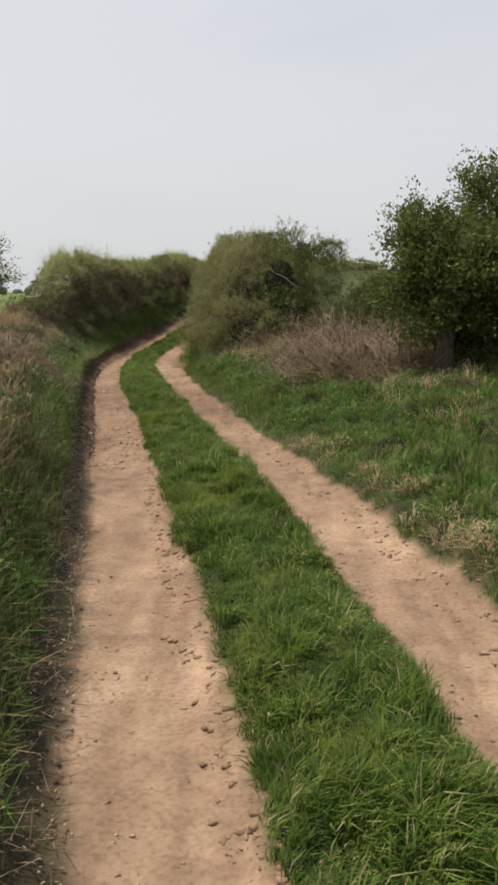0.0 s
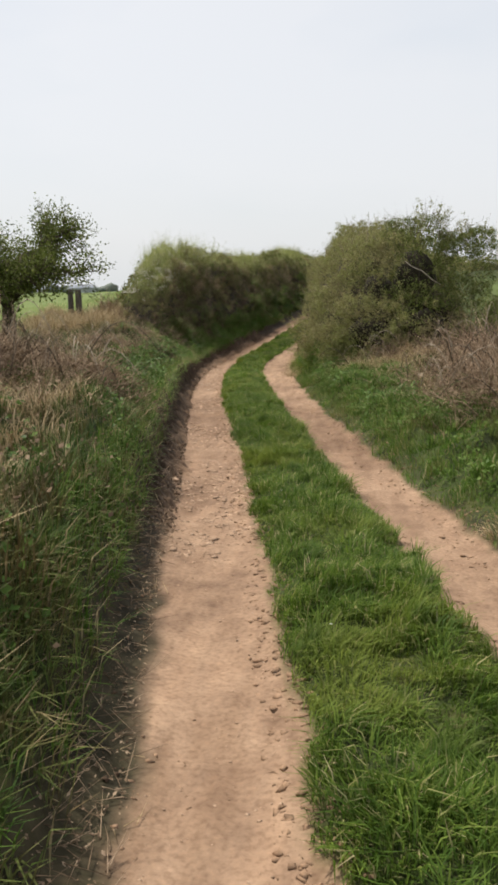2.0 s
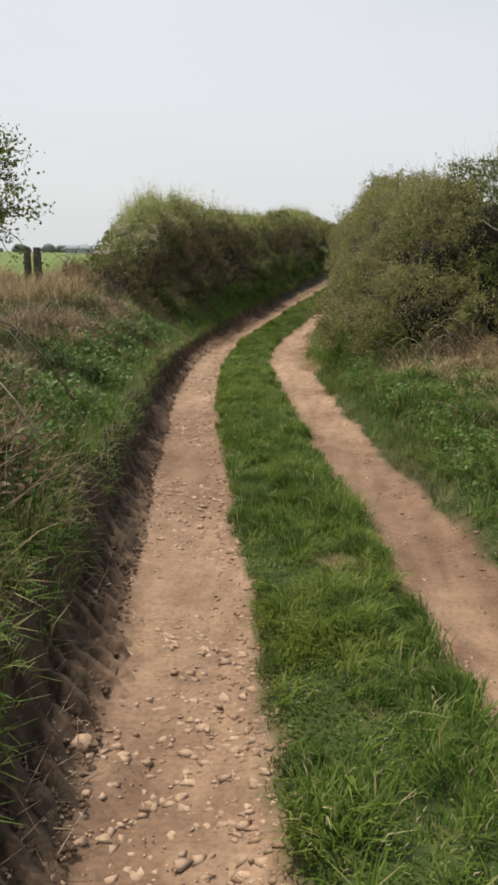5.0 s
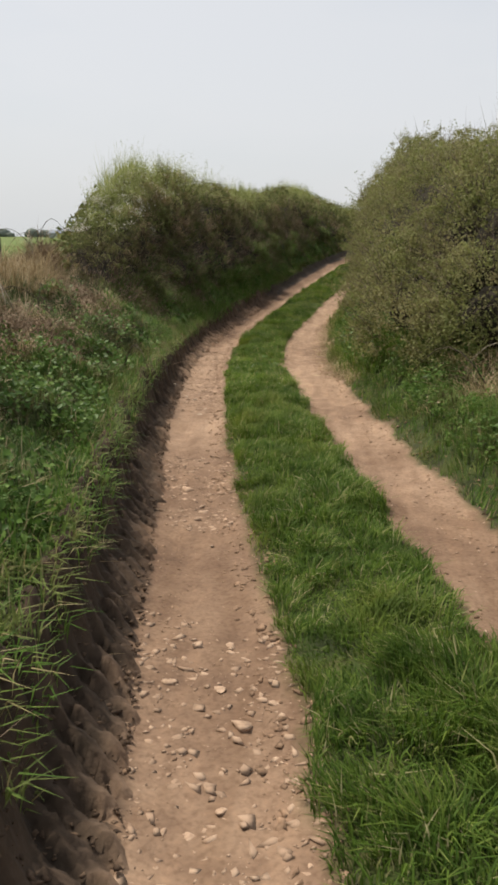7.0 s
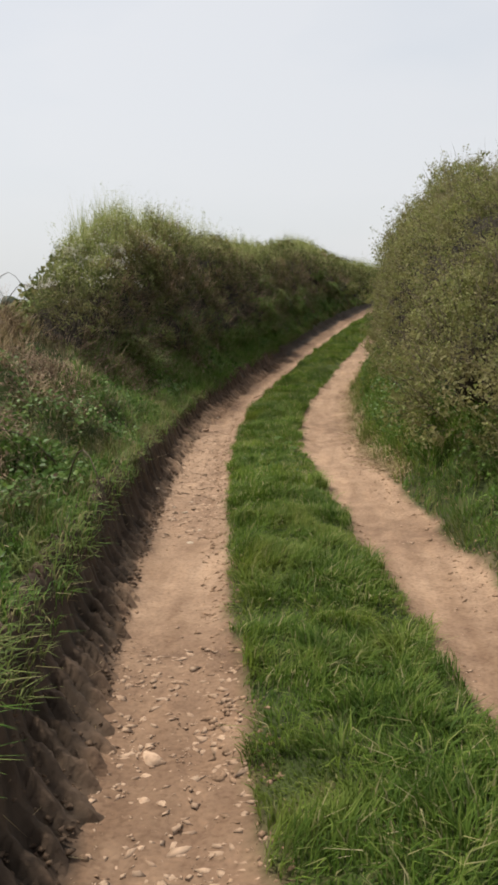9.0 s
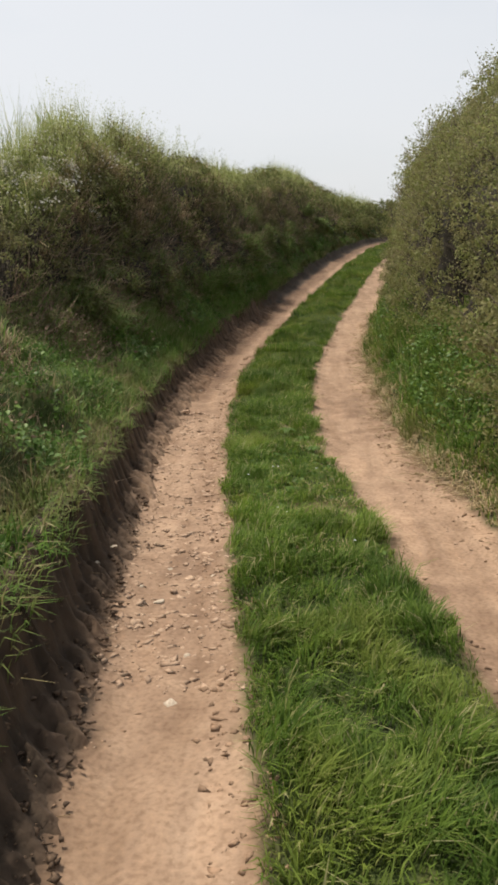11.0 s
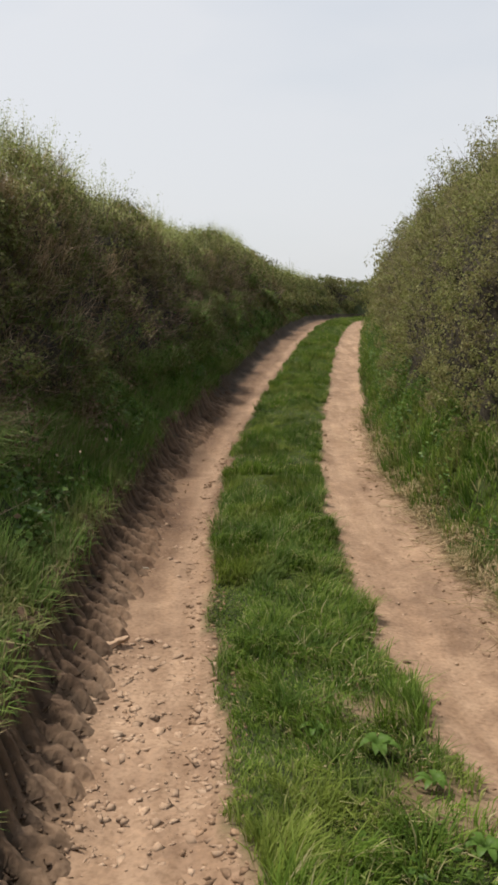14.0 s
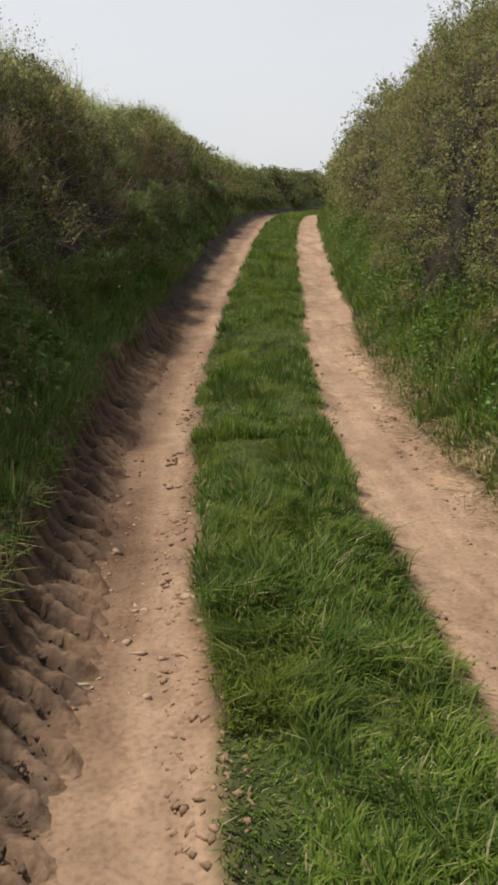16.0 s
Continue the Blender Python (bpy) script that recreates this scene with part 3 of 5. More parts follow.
LEFT_HEDGE = dict(side=-1, hollow=0.16, y0=23.6, y1=76.0, cap=2.4, seed=41, round=1.25, foot=((20, 26, 34, 44, 60), (0.8, 0.85, 0.75, 0.7, 0.7)), width=((20, 24, 27, 32, 70), (1.9, 2.0, 2.25, 2.9, 2.9)),
                  top=((22, 24, 26.7, 30, 33, 35, 38, 44, 48, 52, 57, 76), (1.1, 1.4, 1.9, 2.55, 2.45, 2.35, 2.5, 2.8, 3.0, 2.8, 2.45, 2.9)))
RIGHT_HEDGE = dict(side=1, hollow=0.0, y0=20.6, y1=66.0, cap=1.3, seed=61, round=0.85, foot=((20, 24, 30, 60), (0.58, 0.55, 0.5, 0.42)), width=((20, 24, 60), (3.2, 3.2, 3.2)),
                   top=((20, 22, 25, 30, 36, 45, 66), (2.1, 2.2, 2.62, 2.96, 2.98, 2.92, 3.0)))


def clumped(P, N, seed, cut=-0.22, depth=0.34):
    """Clumps and dark gaps in a leaf layer."""
    g = 0.65 * fbm(P[:, 0] * 1.4, P[:, 1] * 1.4, P[:, 2] * 1.4, seed=seed) + 0.65 * fbm(P[:, 0] * 3.6, P[:, 1] * 3.6, P[:, 2] * 3.6, seed=seed + 5)
    keep = g + rng.normal(0, 0.12, len(P)) > cut
    return (P + N * (depth * g)[:, None])[keep], N[keep]


def leaf_clusters(P, N, radius, per, size):
    """Small domes of leaves, each on its own twig end."""
    k = np.repeat(np.arange(len(P)), per)
    d = unit(len(k)) + 0.8 * N[k]
    d /= np.linalg.norm(d, axis=1)[:, None] + 1e-9
    L = P[k] + d * (radius[k] * rng.random(len(k)) ** 0.45)[:, None] * np.array([1, 1, 0.8])
    return leaves(L, size * rng.uniform(0.55, 1.3, len(k)), d, 0.8)


def spray_geometry(P, N, length, per, size):
    """Leafy shoots that stand out from a crown: stems, leaves."""
    D = N + 0.55 * unit(len(P)) + np.array([0, 0, 0.45])
    D /= np.linalg.norm(D, axis=1)[:, None]
    k = np.repeat(np.arange(len(P)), per)
    f = rng.random(len(k)) ** 0.8
    L = P[k] + D[k] * (f * length[k])[:, None] + rng.normal(0, 0.028, (len(k), 3))
    return sticks(P - D * 0.1, D, length + 0.1, 0.004), leaves(L, size * rng.uniform(0.6, 1.3, len(k)))


def sprays(hd, spec, near):
    n = 520
    P, N = hedge_points(spec, spec["y0"] + 0.3, near, n, 0.12, 0.62, 0.05)
    st, lf = spray_geometry(P, N, rng.uniform(0.12, 0.45, n), 26, 0.030)
    part("spray_wood", st, BARK, hd)
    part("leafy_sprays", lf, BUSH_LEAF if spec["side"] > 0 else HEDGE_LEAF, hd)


def build_hedge(spec, label, leaf_mat, near, densities):
    y0, y1 = spec["y0"], spec["y1"]
    x = float(hedge_surface(spec, np.array([y0 + 2.0]), np.array([0.5]), np.array([0.0]))[0][0, 0])
    hd = thing("hedge", (x, y0 + 2.0, float(height(x, y0 + 2.0))), label, "hedge")
    part("shade_core", hedge_core(spec), SHADE_CORE, hd, "dark inner sheet standing for the shade between the leaves", True)
    Ls = []
    for (a, b, n, size) in densities:
        P, N = clumped(*hedge_points(spec, a, b, int(n * 0.26)), spec["seed"] + 21)
        if spec["side"] < 0:  # fewer leaves at the near end and low on the face, dark core shows as shade
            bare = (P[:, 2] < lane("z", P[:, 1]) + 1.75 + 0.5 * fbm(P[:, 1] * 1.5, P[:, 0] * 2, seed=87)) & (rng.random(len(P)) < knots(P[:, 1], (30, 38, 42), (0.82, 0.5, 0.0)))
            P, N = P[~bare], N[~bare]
        Ls.append(leaves(P, size * rng.uniform(0.6, 1.3, len(P)), N, 1.0))
        per = 46
        P, N = clumped(*hedge_points(spec, a, b, int(n * 0.66 / per), 0.0, 0.62, 0.10), spec["seed"] + 23, -0.3, 0.3)
        if spec["side"] < 0:
            face = (P[:, 2] < lane("z", P[:, 1]) + 1.75 + 0.5 * fbm(P[:, 1] * 1.5, P[:, 0] * 2, seed=87)) & (rng.random(len(P)) < knots(P[:, 1], (30, 38, 42), (0.72, 0.5, 0.0)))
            P, N = P[~face], N[~face]
        Ls.append(leaf_clusters(P, N, rng.uniform(2.0, 5.2, len(P)) * size, per, size * 0.9))
    # the field side, seen from afar only
    P, N = clumped(*hedge_points(spec, y0, y1, 16000, 0.6, 0.98, 0.08), spec["seed"] + 25, -0.4)
    Ls.append(leaves(P, 0.11 * rng.uniform(0.6, 1.3, len(P)), N, 1.0))
    part("foliage", merge(Ls), leaf_mat, hd)
    P, N = hedge_points(spec, y0, min(y1, near), 7000, 0.0, 0.62, 0.1)
    sprays(hd, spec, near)
    part("brushwood", sticks(P, N + 0.7 * unit(len(P)) + np.array([0, 0, 0.4]), rng.uniform(0.1, 0.4, len(P)), 0.0035), BARK, hd)
    return hd


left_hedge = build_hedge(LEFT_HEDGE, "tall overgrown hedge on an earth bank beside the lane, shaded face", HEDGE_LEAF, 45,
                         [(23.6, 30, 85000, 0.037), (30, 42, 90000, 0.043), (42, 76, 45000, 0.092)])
P, N = hedge_points(LEFT_HEDGE, 25.0, 60, 29000, 0.32, 0.66, 0.08)
lift = np.clip(0.5 + 0.9 * fbm(P[:, 1] * 1.6, P[:, 0] * 1.6, seed=81), 0.15, 1.3)
part("top_growth", merge([blades(P - N * 0.08, lift * rng.uniform(0.2, 0.95, len(P)), 0.007, rng.uniform(0.1, 0.8, len(P))),
                      leaves(P + N * 0.06 + rng.normal(0, 0.06, P.shape), rng.uniform(0.02, 0.045, len(P)))]), SHOOT, left_hedge, "pale green upright shoots along the top")
P, N = hedge_points(LEFT_HEDGE, 24.4, 27.5, 11000, 0.25, 0.66, 0.05)
P2, N2 = hedge_points(LEFT_HEDGE, 25, 31, 2500, 0.3, 0.6, 0.05)
keep = fbm(P[:, 0] * 2, P[:, 1] * 2, P[:, 2] * 2, seed=77) > 0.08
part("blossom", merge([leaves((P + N * 0.14)[keep], rng.uniform(0.014, 0.032, keep.sum()), ratio=0.9), leaves((P2 + N2 * 0.15)[::2], 0.03, ratio=0.9)]), BLOSSOM, left_hedge, "white blackthorn blossom at the end")

P, N = hedge_points(LEFT_HEDGE, 25.2, 40, 500, 0.32, 0.6, 0.05)
tall = rng.uniform(0.2, 0.65, len(P)) * np.clip(0.8 + 1.2 * fbm(P[:, 1] * 1.3, P[:, 0], seed=83), 0.3, 1.4)
up_wood, up_leaves = spray_geometry(P, N * 0.4 + np.array([0, 0, 0.8]), tall, 24, 0.024)
part("upright_sprays", merge([up_wood, up_leaves]), SHOOT, left_hedge, "pale green leafy sprays standing above the hedge")

# paler leaves high on the hedge: sunlight painted as leaf colour
P, N = clumped(*hedge_points(LEFT_HEDGE, 25, 48, 24000, 0.24, 0.55, 0.04), 91, 0.05, 0.3)
part("lit_foliage", leaves(P + N * 0.05, rng.uniform(0.025, 0.055, len(P)), N, 1.0), SHOOT, left_hedge, "yellow-green leaf patches with sunlight put into their colour")

build_hedge(RIGHT_HEDGE, "tall clipped green hedge rising straight from the grass verge", BUSH_LEAF, 45,
                          [(20.6, 27, 98000, 0.032), (27, 36, 132000, 0.032), (36, 66, 52000, 0.07)])


# ---- bushes and trees ----
def lobes_points(lobes, n, deep=0.25):
    vol = np.array([l[3] * l[4] + l[4] * l[5] for l in lobes])
    pick = rng.choice(len(lobes), n, p=vol / vol.sum())
    L = np.array(lobes)[pick]
    d = unit(n)
    d[:, 2] = np.where(d[:, 2] < -0.5, -d[:, 2], d[:, 2])
    lump = 1 + 0.26 * fbm(d[:, 0] * 2.2 + L[:, 0] * 3, d[:, 1] * 2.2, d[:, 2] * 2.2, seed=91) + 0.10 * fbm(d[:, 0] * 6 + L[:, 0] * 3, d[:, 1] * 6, d[:, 2] * 6, seed=95)
    r = (1.04 - deep * rng.random(n) ** 1.6) * lump
    P = L[:, :3] + d * L[:, 3:6] * r[:, None]
    inside = np.zeros(n, bool)
    for i, l in enumerate(lobes):
        inside |= (pick != i) & ((((P - np.array(l[:3])) / np.array(l[3:6])) ** 2).sum(1) < 0.6)
    keep = ~inside & (P[:, 2] > height(P[:, 0], P[:, 1]) - 0.02)
    return P[keep], d[keep]


def lobes_core(lobes, r=0.8):
    out = []
    for l in [l for l in lobes if min(l[3:6]) >= 0.65] or lobes:
        lump = 1 + 0.26 * fbm(ICO2_V[:, 0] * 2.2 + l[0] * 3, ICO2_V[:, 1] * 2.2, ICO2_V[:, 2] * 2.2, seed=91)
        out.append((np.array(l[:3]) + ICO2_V * np.array(l[3:6]) * r * lump[:, None], ICO2_F))
    return merge(out)


def build_bush(lobes, n, size, label, leaf_mat, twig_count=2500, category="bush", core=0.5, crown=lambda p: p[:, 2] > 99, crown_mat=None):
    cx, cy = lobes[0][0], lobes[0][1]
    b = thing("bush", (cx, cy, float(height(cx, cy))), label, category)
    part("shade_core", lobes_core(lobes, core), SHADE_CORE, b, "dark inner sheet standing for the shade between the leaves", True)
    P, D = clumped(*lobes_points(lobes, int(n * 0.45)), 171, -0.4, 0.36)
    Q, E = clumped(*lobes_points(lobes, int(n * 0.8 / 46), 0.12), 175, -0.35, 0.40)
    for mat, keep in ((leaf_mat, lambda p: ~crown(p)), (crown_mat, crown)):
        p, q = keep(P), keep(Q)
        if p.any():
            part("foliage", merge([leaves(P[p], size * rng.uniform(0.6, 1.3, int(p.sum())), D[p], 1.0), leaf_clusters(Q[q], E[q], rng.uniform(2.2, 5.5, int(q.sum())) * size, 46, size * 0.9)]), mat, b)
    P, D = lobes_points(lobes, twig_count // 16, 0.05)
    st, lf = spray_geometry(P, D, rng.uniform(0.15, 0.5, len(P)), 30, size)
    part("spray_wood", st, BARK, b)
    part("leafy_sprays", lf, leaf_mat, b)
    P, D = lobes_points(lobes, twig_count // 3, 0.15)
    part("brushwood", sticks(P - D * 0.1, D + 0.6 * unit(len(P)) + np.array([0, 0, 0.5]), rng.uniform(0.2, 0.7, len(P)), 0.004), BARK, b)
    return b


thorn_bush = build_bush([(0.75, 20.4, 1.5, 0.85, 1.0, 1.2), (0.0, 21.0, 1.05, 0.85, 1.2, 1.25), (1.55, 20.4, 1.6, 0.6, 0.8, 0.75), (1.3, 20.9, 0.8, 0.9, 0.8, 0.9), (-0.95, 21.6, 0.5, 0.7, 1.0, 0.8), (-0.2, 19.9, 0.45, 0.8, 0.8, 0.7), (0.9, 19.6, 0.6, 0.7, 0.7, 0.7), (2.0, 20.2, 2.0, 0.32, 0.4, 0.38), (-1.15, 21.0, 0.2, 0.55, 0.8, 0.55), (-0.45, 19.9, 0.2, 0.7, 0.7, 0.45), (0.5, 19.2, 0.3, 0.6, 0.5, 0.5)],
                        88000, 0.037, "big rounded thorn bush with green and brown leaves", BUSH_LEAF, 7000,
                        crown=lambda p: (p[:, 0] > 0.35 + 0.5 * fbm(p[:, 1] * 1.5, p[:, 2] * 1.5, seed=97)) & (p[:, 2] > 0.9), crown_mat=TREE_LEAF)


def build_tree(at, lean, spread_r, crown_z, n_limbs, n_leaves, size, label, seed):
    at = np.array(at)
    rng = np.random.default_rng(seed)
    tr = thing("tree", tuple(at), label, "tree")
    fork = at + np.array([lean[0] * 0.3, lean[1] * 0.3, 0.75])
    part("trunk", tube([at - (0, 0, 0.15), at + (0.03, 0, 0.3), fork], [0.15, 0.11, 0.085], 8), BARK, tr, smooth=True)
    tips, crown = [], []
    for i in range(n_limbs):
        a = 2 * np.pi * i / n_limbs + rng.uniform(-0.3, 0.3)
        reach = spread_r * rng.uniform(0.55, 1.0)
        up = rng.uniform(0.05, 1.0) * (crown_z - fork[2])
        end = fork + np.array([lean[0] + reach * math.cos(a), lean[1] + reach * math.sin(a), up])
        m1 = fork + (end - fork) * 0.35 + rng.normal(0, 0.1, 3) + (0, 0, 0.12)
        m2 = fork + (end - fork) * 0.7 + rng.normal(0, 0.1, 3) + (0, 0, 0.08)
        limb = part("limb", tube([fork - (0, 0, 0.1), m1, m2, end], [0.06, 0.04, 0.025, 0.008], 6), BARK, tr, smooth=True)
        for base in (m1, m2, m2, end, end):
            for _ in range(9):
                d = rng.normal(0, 1, 3) + (end - fork) * 0.5 + (0, 0, 0.3)
                d /= np.linalg.norm(d)
                tip = base + d * rng.uniform(0.3, 0.65)
                tips.append((base, tip))
    B, T = np.array([t[0] for t in tips]), np.array([t[1] for t in tips])
    part("branch_work", sticks(B, T - B, np.linalg.norm(T - B, axis=1), 0.008, True), BARK, tr)
    f = rng.random(n_leaves) ** 0.6
    k = rng.integers(0, len(tips), n_leaves)
    P = B[k] + (T - B)[k] * f[:, None] + rng.normal(0, 0.06, (n_leaves, 3))
    part("crown", leaves(P, size * rng.uniform(0.6, 1.3, n_leaves)), TREE_LEAF, tr)
    return tr


build_tree((2.45, 10.6, float(height(2.45, 10.6))), (0.25, 0.0), 1.0, 2.2, 20, 48000, 0.049, "hawthorn tree in young green leaf on the verge", 5)
build_tree((3.35, 11.1, float(height(3.35, 11.1))), (0.15, 0.0), 1.1, 2.75, 18, 38000, 0.049, "hawthorn tree in young green leaf on the verge", 6)
build_tree((-5.95, 15.8, float(height(-5.95, 15.8))), (0.08, 0.0), 1.15, 2.35, 18, 25000, 0.046, "small dark hawthorn tree on a grassy bank", 8)


# ---- grass ----
def strip(y0, y1, inner, outer, n):
    """Random spots between two lines along the lane."""
    y = rng.uniform(y0, y1, n)
    f = rng.random(n)
    x = inner(y) * (1 - f) + outer(y) * f
    return x, y


def turf(x, y):
    return (dirt_mask(x, y) < rng.uniform(0.15, 0.7, len(x)))


def tuft(x, y, seed):
    return np.clip(0.85 + 1.2 * fbm(x * 1.7, y * 1.7, seed=seed) + 1.7 * fbm(x * 5.5, y * 5.5, seed=seed + 3), 0.42, 2.4)


def grass_patch(y0, y1, inner, outer, n, tall, wide, seed, bend=(0.3, 1.1), shaded_soil=True, plain=False, brighter=None):
    x, y = strip(y0, y1, inner, outer, n)
    ok = turf(x, y)
    if brighter is not None:
        ok &= ((y > 20.6) & (np.abs(y - 23.0 + 1.5 * fbm(x * 1.5, y * 1.5, seed=205)) < 2.0)) == brighter
    if shaded_soil:
        ok &= shaded_soil_mask(x, y) < rng.uniform(0.2, 0.9, len(x))
    x, y = x[ok], y[ok]
    g = tuft(x, y, seed)
    comb = 5.0 * fbm(x * 1.3, y * 1.3, seed=seed + 9) + 2.5 * fbm(x * 4, y * 4, seed=seed + 11) + rng.normal(0, 0.75, len(x))
    return blades(on_ground(x, y, -0.01), tall * g * rng.uniform(0.5, 1.2, len(x)), wide * rng.uniform(0.6, 1.3, len(x)), rng.uniform(*bend, len(x)), comb, plain)


L0, L1, R0, R1 = (lambda y: lane("l0", y)), (lambda y: lane("l1", y)), (lambda y: lane("r0", y)), (lambda y: lane("r1", y))
MEDIAN = (lambda y: L1(y) - 0.06), (lambda y: R0(y) + 0.03)
stuff("median_grass", merge([
    grass_patch(0.5, 12, *MEDIAN, 82000, 0.092, 0.0058, 101),
    grass_patch(12, 28, *MEDIAN, 112000, 0.092, 0.0058, 101, brighter=False),
    grass_patch(28, 36, *MEDIAN, 48000, 0.10, 0.011, 101, plain=True),
    grass_patch(36, 62, *MEDIAN, 52000, 0.11, 0.019, 101, plain=True)]),
    GRASS, "short green grass growing between the wheel tracks", "grass")
stuff("median_grass", grass_patch(20.5, 28, *MEDIAN, 64000, 0.088, 0.0056, 101, brighter=True),
      BRIGHT_GRASS, "bright green grass between the wheel tracks", "grass")
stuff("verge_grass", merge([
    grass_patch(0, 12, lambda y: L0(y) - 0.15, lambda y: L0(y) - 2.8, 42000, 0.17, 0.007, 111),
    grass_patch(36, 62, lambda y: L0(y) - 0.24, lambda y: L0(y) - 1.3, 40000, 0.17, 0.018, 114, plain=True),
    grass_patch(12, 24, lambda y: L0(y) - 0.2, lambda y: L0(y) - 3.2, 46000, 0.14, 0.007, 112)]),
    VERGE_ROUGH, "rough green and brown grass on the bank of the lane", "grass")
stuff("verge_grass", merge([
    grass_patch(23.5, 36, lambda y: L0(y) - 0.24, lambda y: L0(y) - 1.5, 60000, 0.17, 0.011, 113, plain=True)]),
    BANK_GRASS, "green grass on the shaded bank under a hedge", "grass")
stuff("verge_grass", merge([
    grass_patch(1.5, 10, lambda y: R1(y) - 0.1, lambda y: R1(y) + 3.0, 52000, 0.11, 0.007, 121),
    grass_patch(10, 21, lambda y: R1(y) - 0.1, lambda y: R1(y) + 3.3, 66000, 0.14, 0.009, 122, plain=True),
    grass_patch(21, 60, lambda y: R1(y) - 0.1, lambda y: R1(y) + 0.9, 64000, 0.18, 0.016, 123, plain=True)]),
    VERGE, "green grass on the verge of the lane below the hedge", "grass")

# ---- long grass, dry grass and herbs along the edges ----
def tufts(y0, y1, inner, outer, clumps, per, tall, wide, spread_r, bend=(0.2, 0.9)):
    """Clumps of long blades that lean outwards."""
    cx, cy = strip(y0, y1, inner, outer, clumps)
    x = np.repeat(cx, per) + rng.normal(0, spread_r, clumps * per)
    y = np.repeat(cy, per) + rng.normal(0, spread_r, clumps * per)
    ok = dirt_mask(x, y) < 0.5
    h = tall * np.repeat(rng.uniform(0.6, 1.25, clumps), per) * rng.uniform(0.5, 1.1, clumps * per)
    a = np.arctan2(y - np.repeat(cy, per), x - np.repeat(cx, per)) + rng.normal(0, 0.6, len(x))
    return blades(on_ground(x, y, -0.01)[ok], h[ok], wide, rng.uniform(*bend, len(x))[ok], a[ok])


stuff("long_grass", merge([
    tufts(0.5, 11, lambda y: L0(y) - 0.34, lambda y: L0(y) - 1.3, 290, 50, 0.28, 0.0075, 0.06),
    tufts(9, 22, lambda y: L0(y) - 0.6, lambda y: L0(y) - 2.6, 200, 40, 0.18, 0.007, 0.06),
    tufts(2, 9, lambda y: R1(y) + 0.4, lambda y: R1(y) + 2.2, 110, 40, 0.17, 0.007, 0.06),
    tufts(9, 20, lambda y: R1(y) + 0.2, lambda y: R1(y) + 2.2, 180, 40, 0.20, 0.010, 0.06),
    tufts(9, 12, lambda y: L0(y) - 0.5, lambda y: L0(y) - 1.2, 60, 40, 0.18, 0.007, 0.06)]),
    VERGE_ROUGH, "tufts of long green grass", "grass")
stuff("long_grass", tufts(22, 50, lambda y: L0(y) - 0.36, lambda y: L0(y) - 1.3, 420, 34, 0.22, 0.012, 0.07),
      BANK_GRASS, "tufts of green grass on the shaded hedge bank", "grass")
stuff("long_grass", tufts(1, 27, lambda y: L1(y) + 0.08, lambda y: R0(y) - 0.08, 560, 48, 0.16, 0.006, 0.05, (0.4, 1.3)),
      GRASS, "tufts of longer green grass between the wheel tracks", "grass")

x, y = strip(0.5, 42, lambda y: L0(y) - 0.20, lambda y: L0(y) - 0.46, 32000)
keep = (fbm(x * 2.2, y * 2.2, seed=155) > knots(y, (0, 9, 12, 23, 26), (-0.4, -0.45, -0.4, -0.2, -0.25))) & (L0(y) - x > knots(y, (0, 9, 12, 22, 25), (0.2, 0.2, 0.21, 0.19, 0.22)))
x, y = x[keep], y[keep]
hang = rng.uniform(0.3, 1.9, len(x))
stuff("overhanging_grass", blades(on_ground(x, y, -0.01), rng.uniform(0.06, 0.2, len(x)) / (0.7 + 0.35 * hang), 0.0075, hang, rng.normal(0, 1.5, len(x))),
      VERGE, "grass hanging over the dark earth edge of the track", "grass")
stuff("lush_grass", merge([
    tufts(12, 22, lambda y: R1(y) + 0.15, lambda y: R1(y) + 1.4, 460, 36, 0.19, 0.0085, 0.07, (0.4, 1.4)),
    tufts(3, 12, lambda y: R1(y) + 0.3, lambda y: R1(y) + 1.3, 140, 42, 0.18, 0.010, 0.06),
    tufts(9, 23, lambda y: L0(y) - 0.46, lambda y: L0(y) - 1.3, 520, 30, 0.13, 0.0065, 0.07, (0.4, 1.6))]),
    VERGE, "lush bright green grass tufts on the verges", "grass")

stuff("lush_grass", tufts(21, 50, lambda y: R1(y) + 0.16, lambda y: R1(y) + 0.85, 950, 34, 0.24, 0.0085, 0.09, (0.3, 1.2)),
      BRIGHT_GRASS, "lush bright green grass below the clipped hedge", "grass")

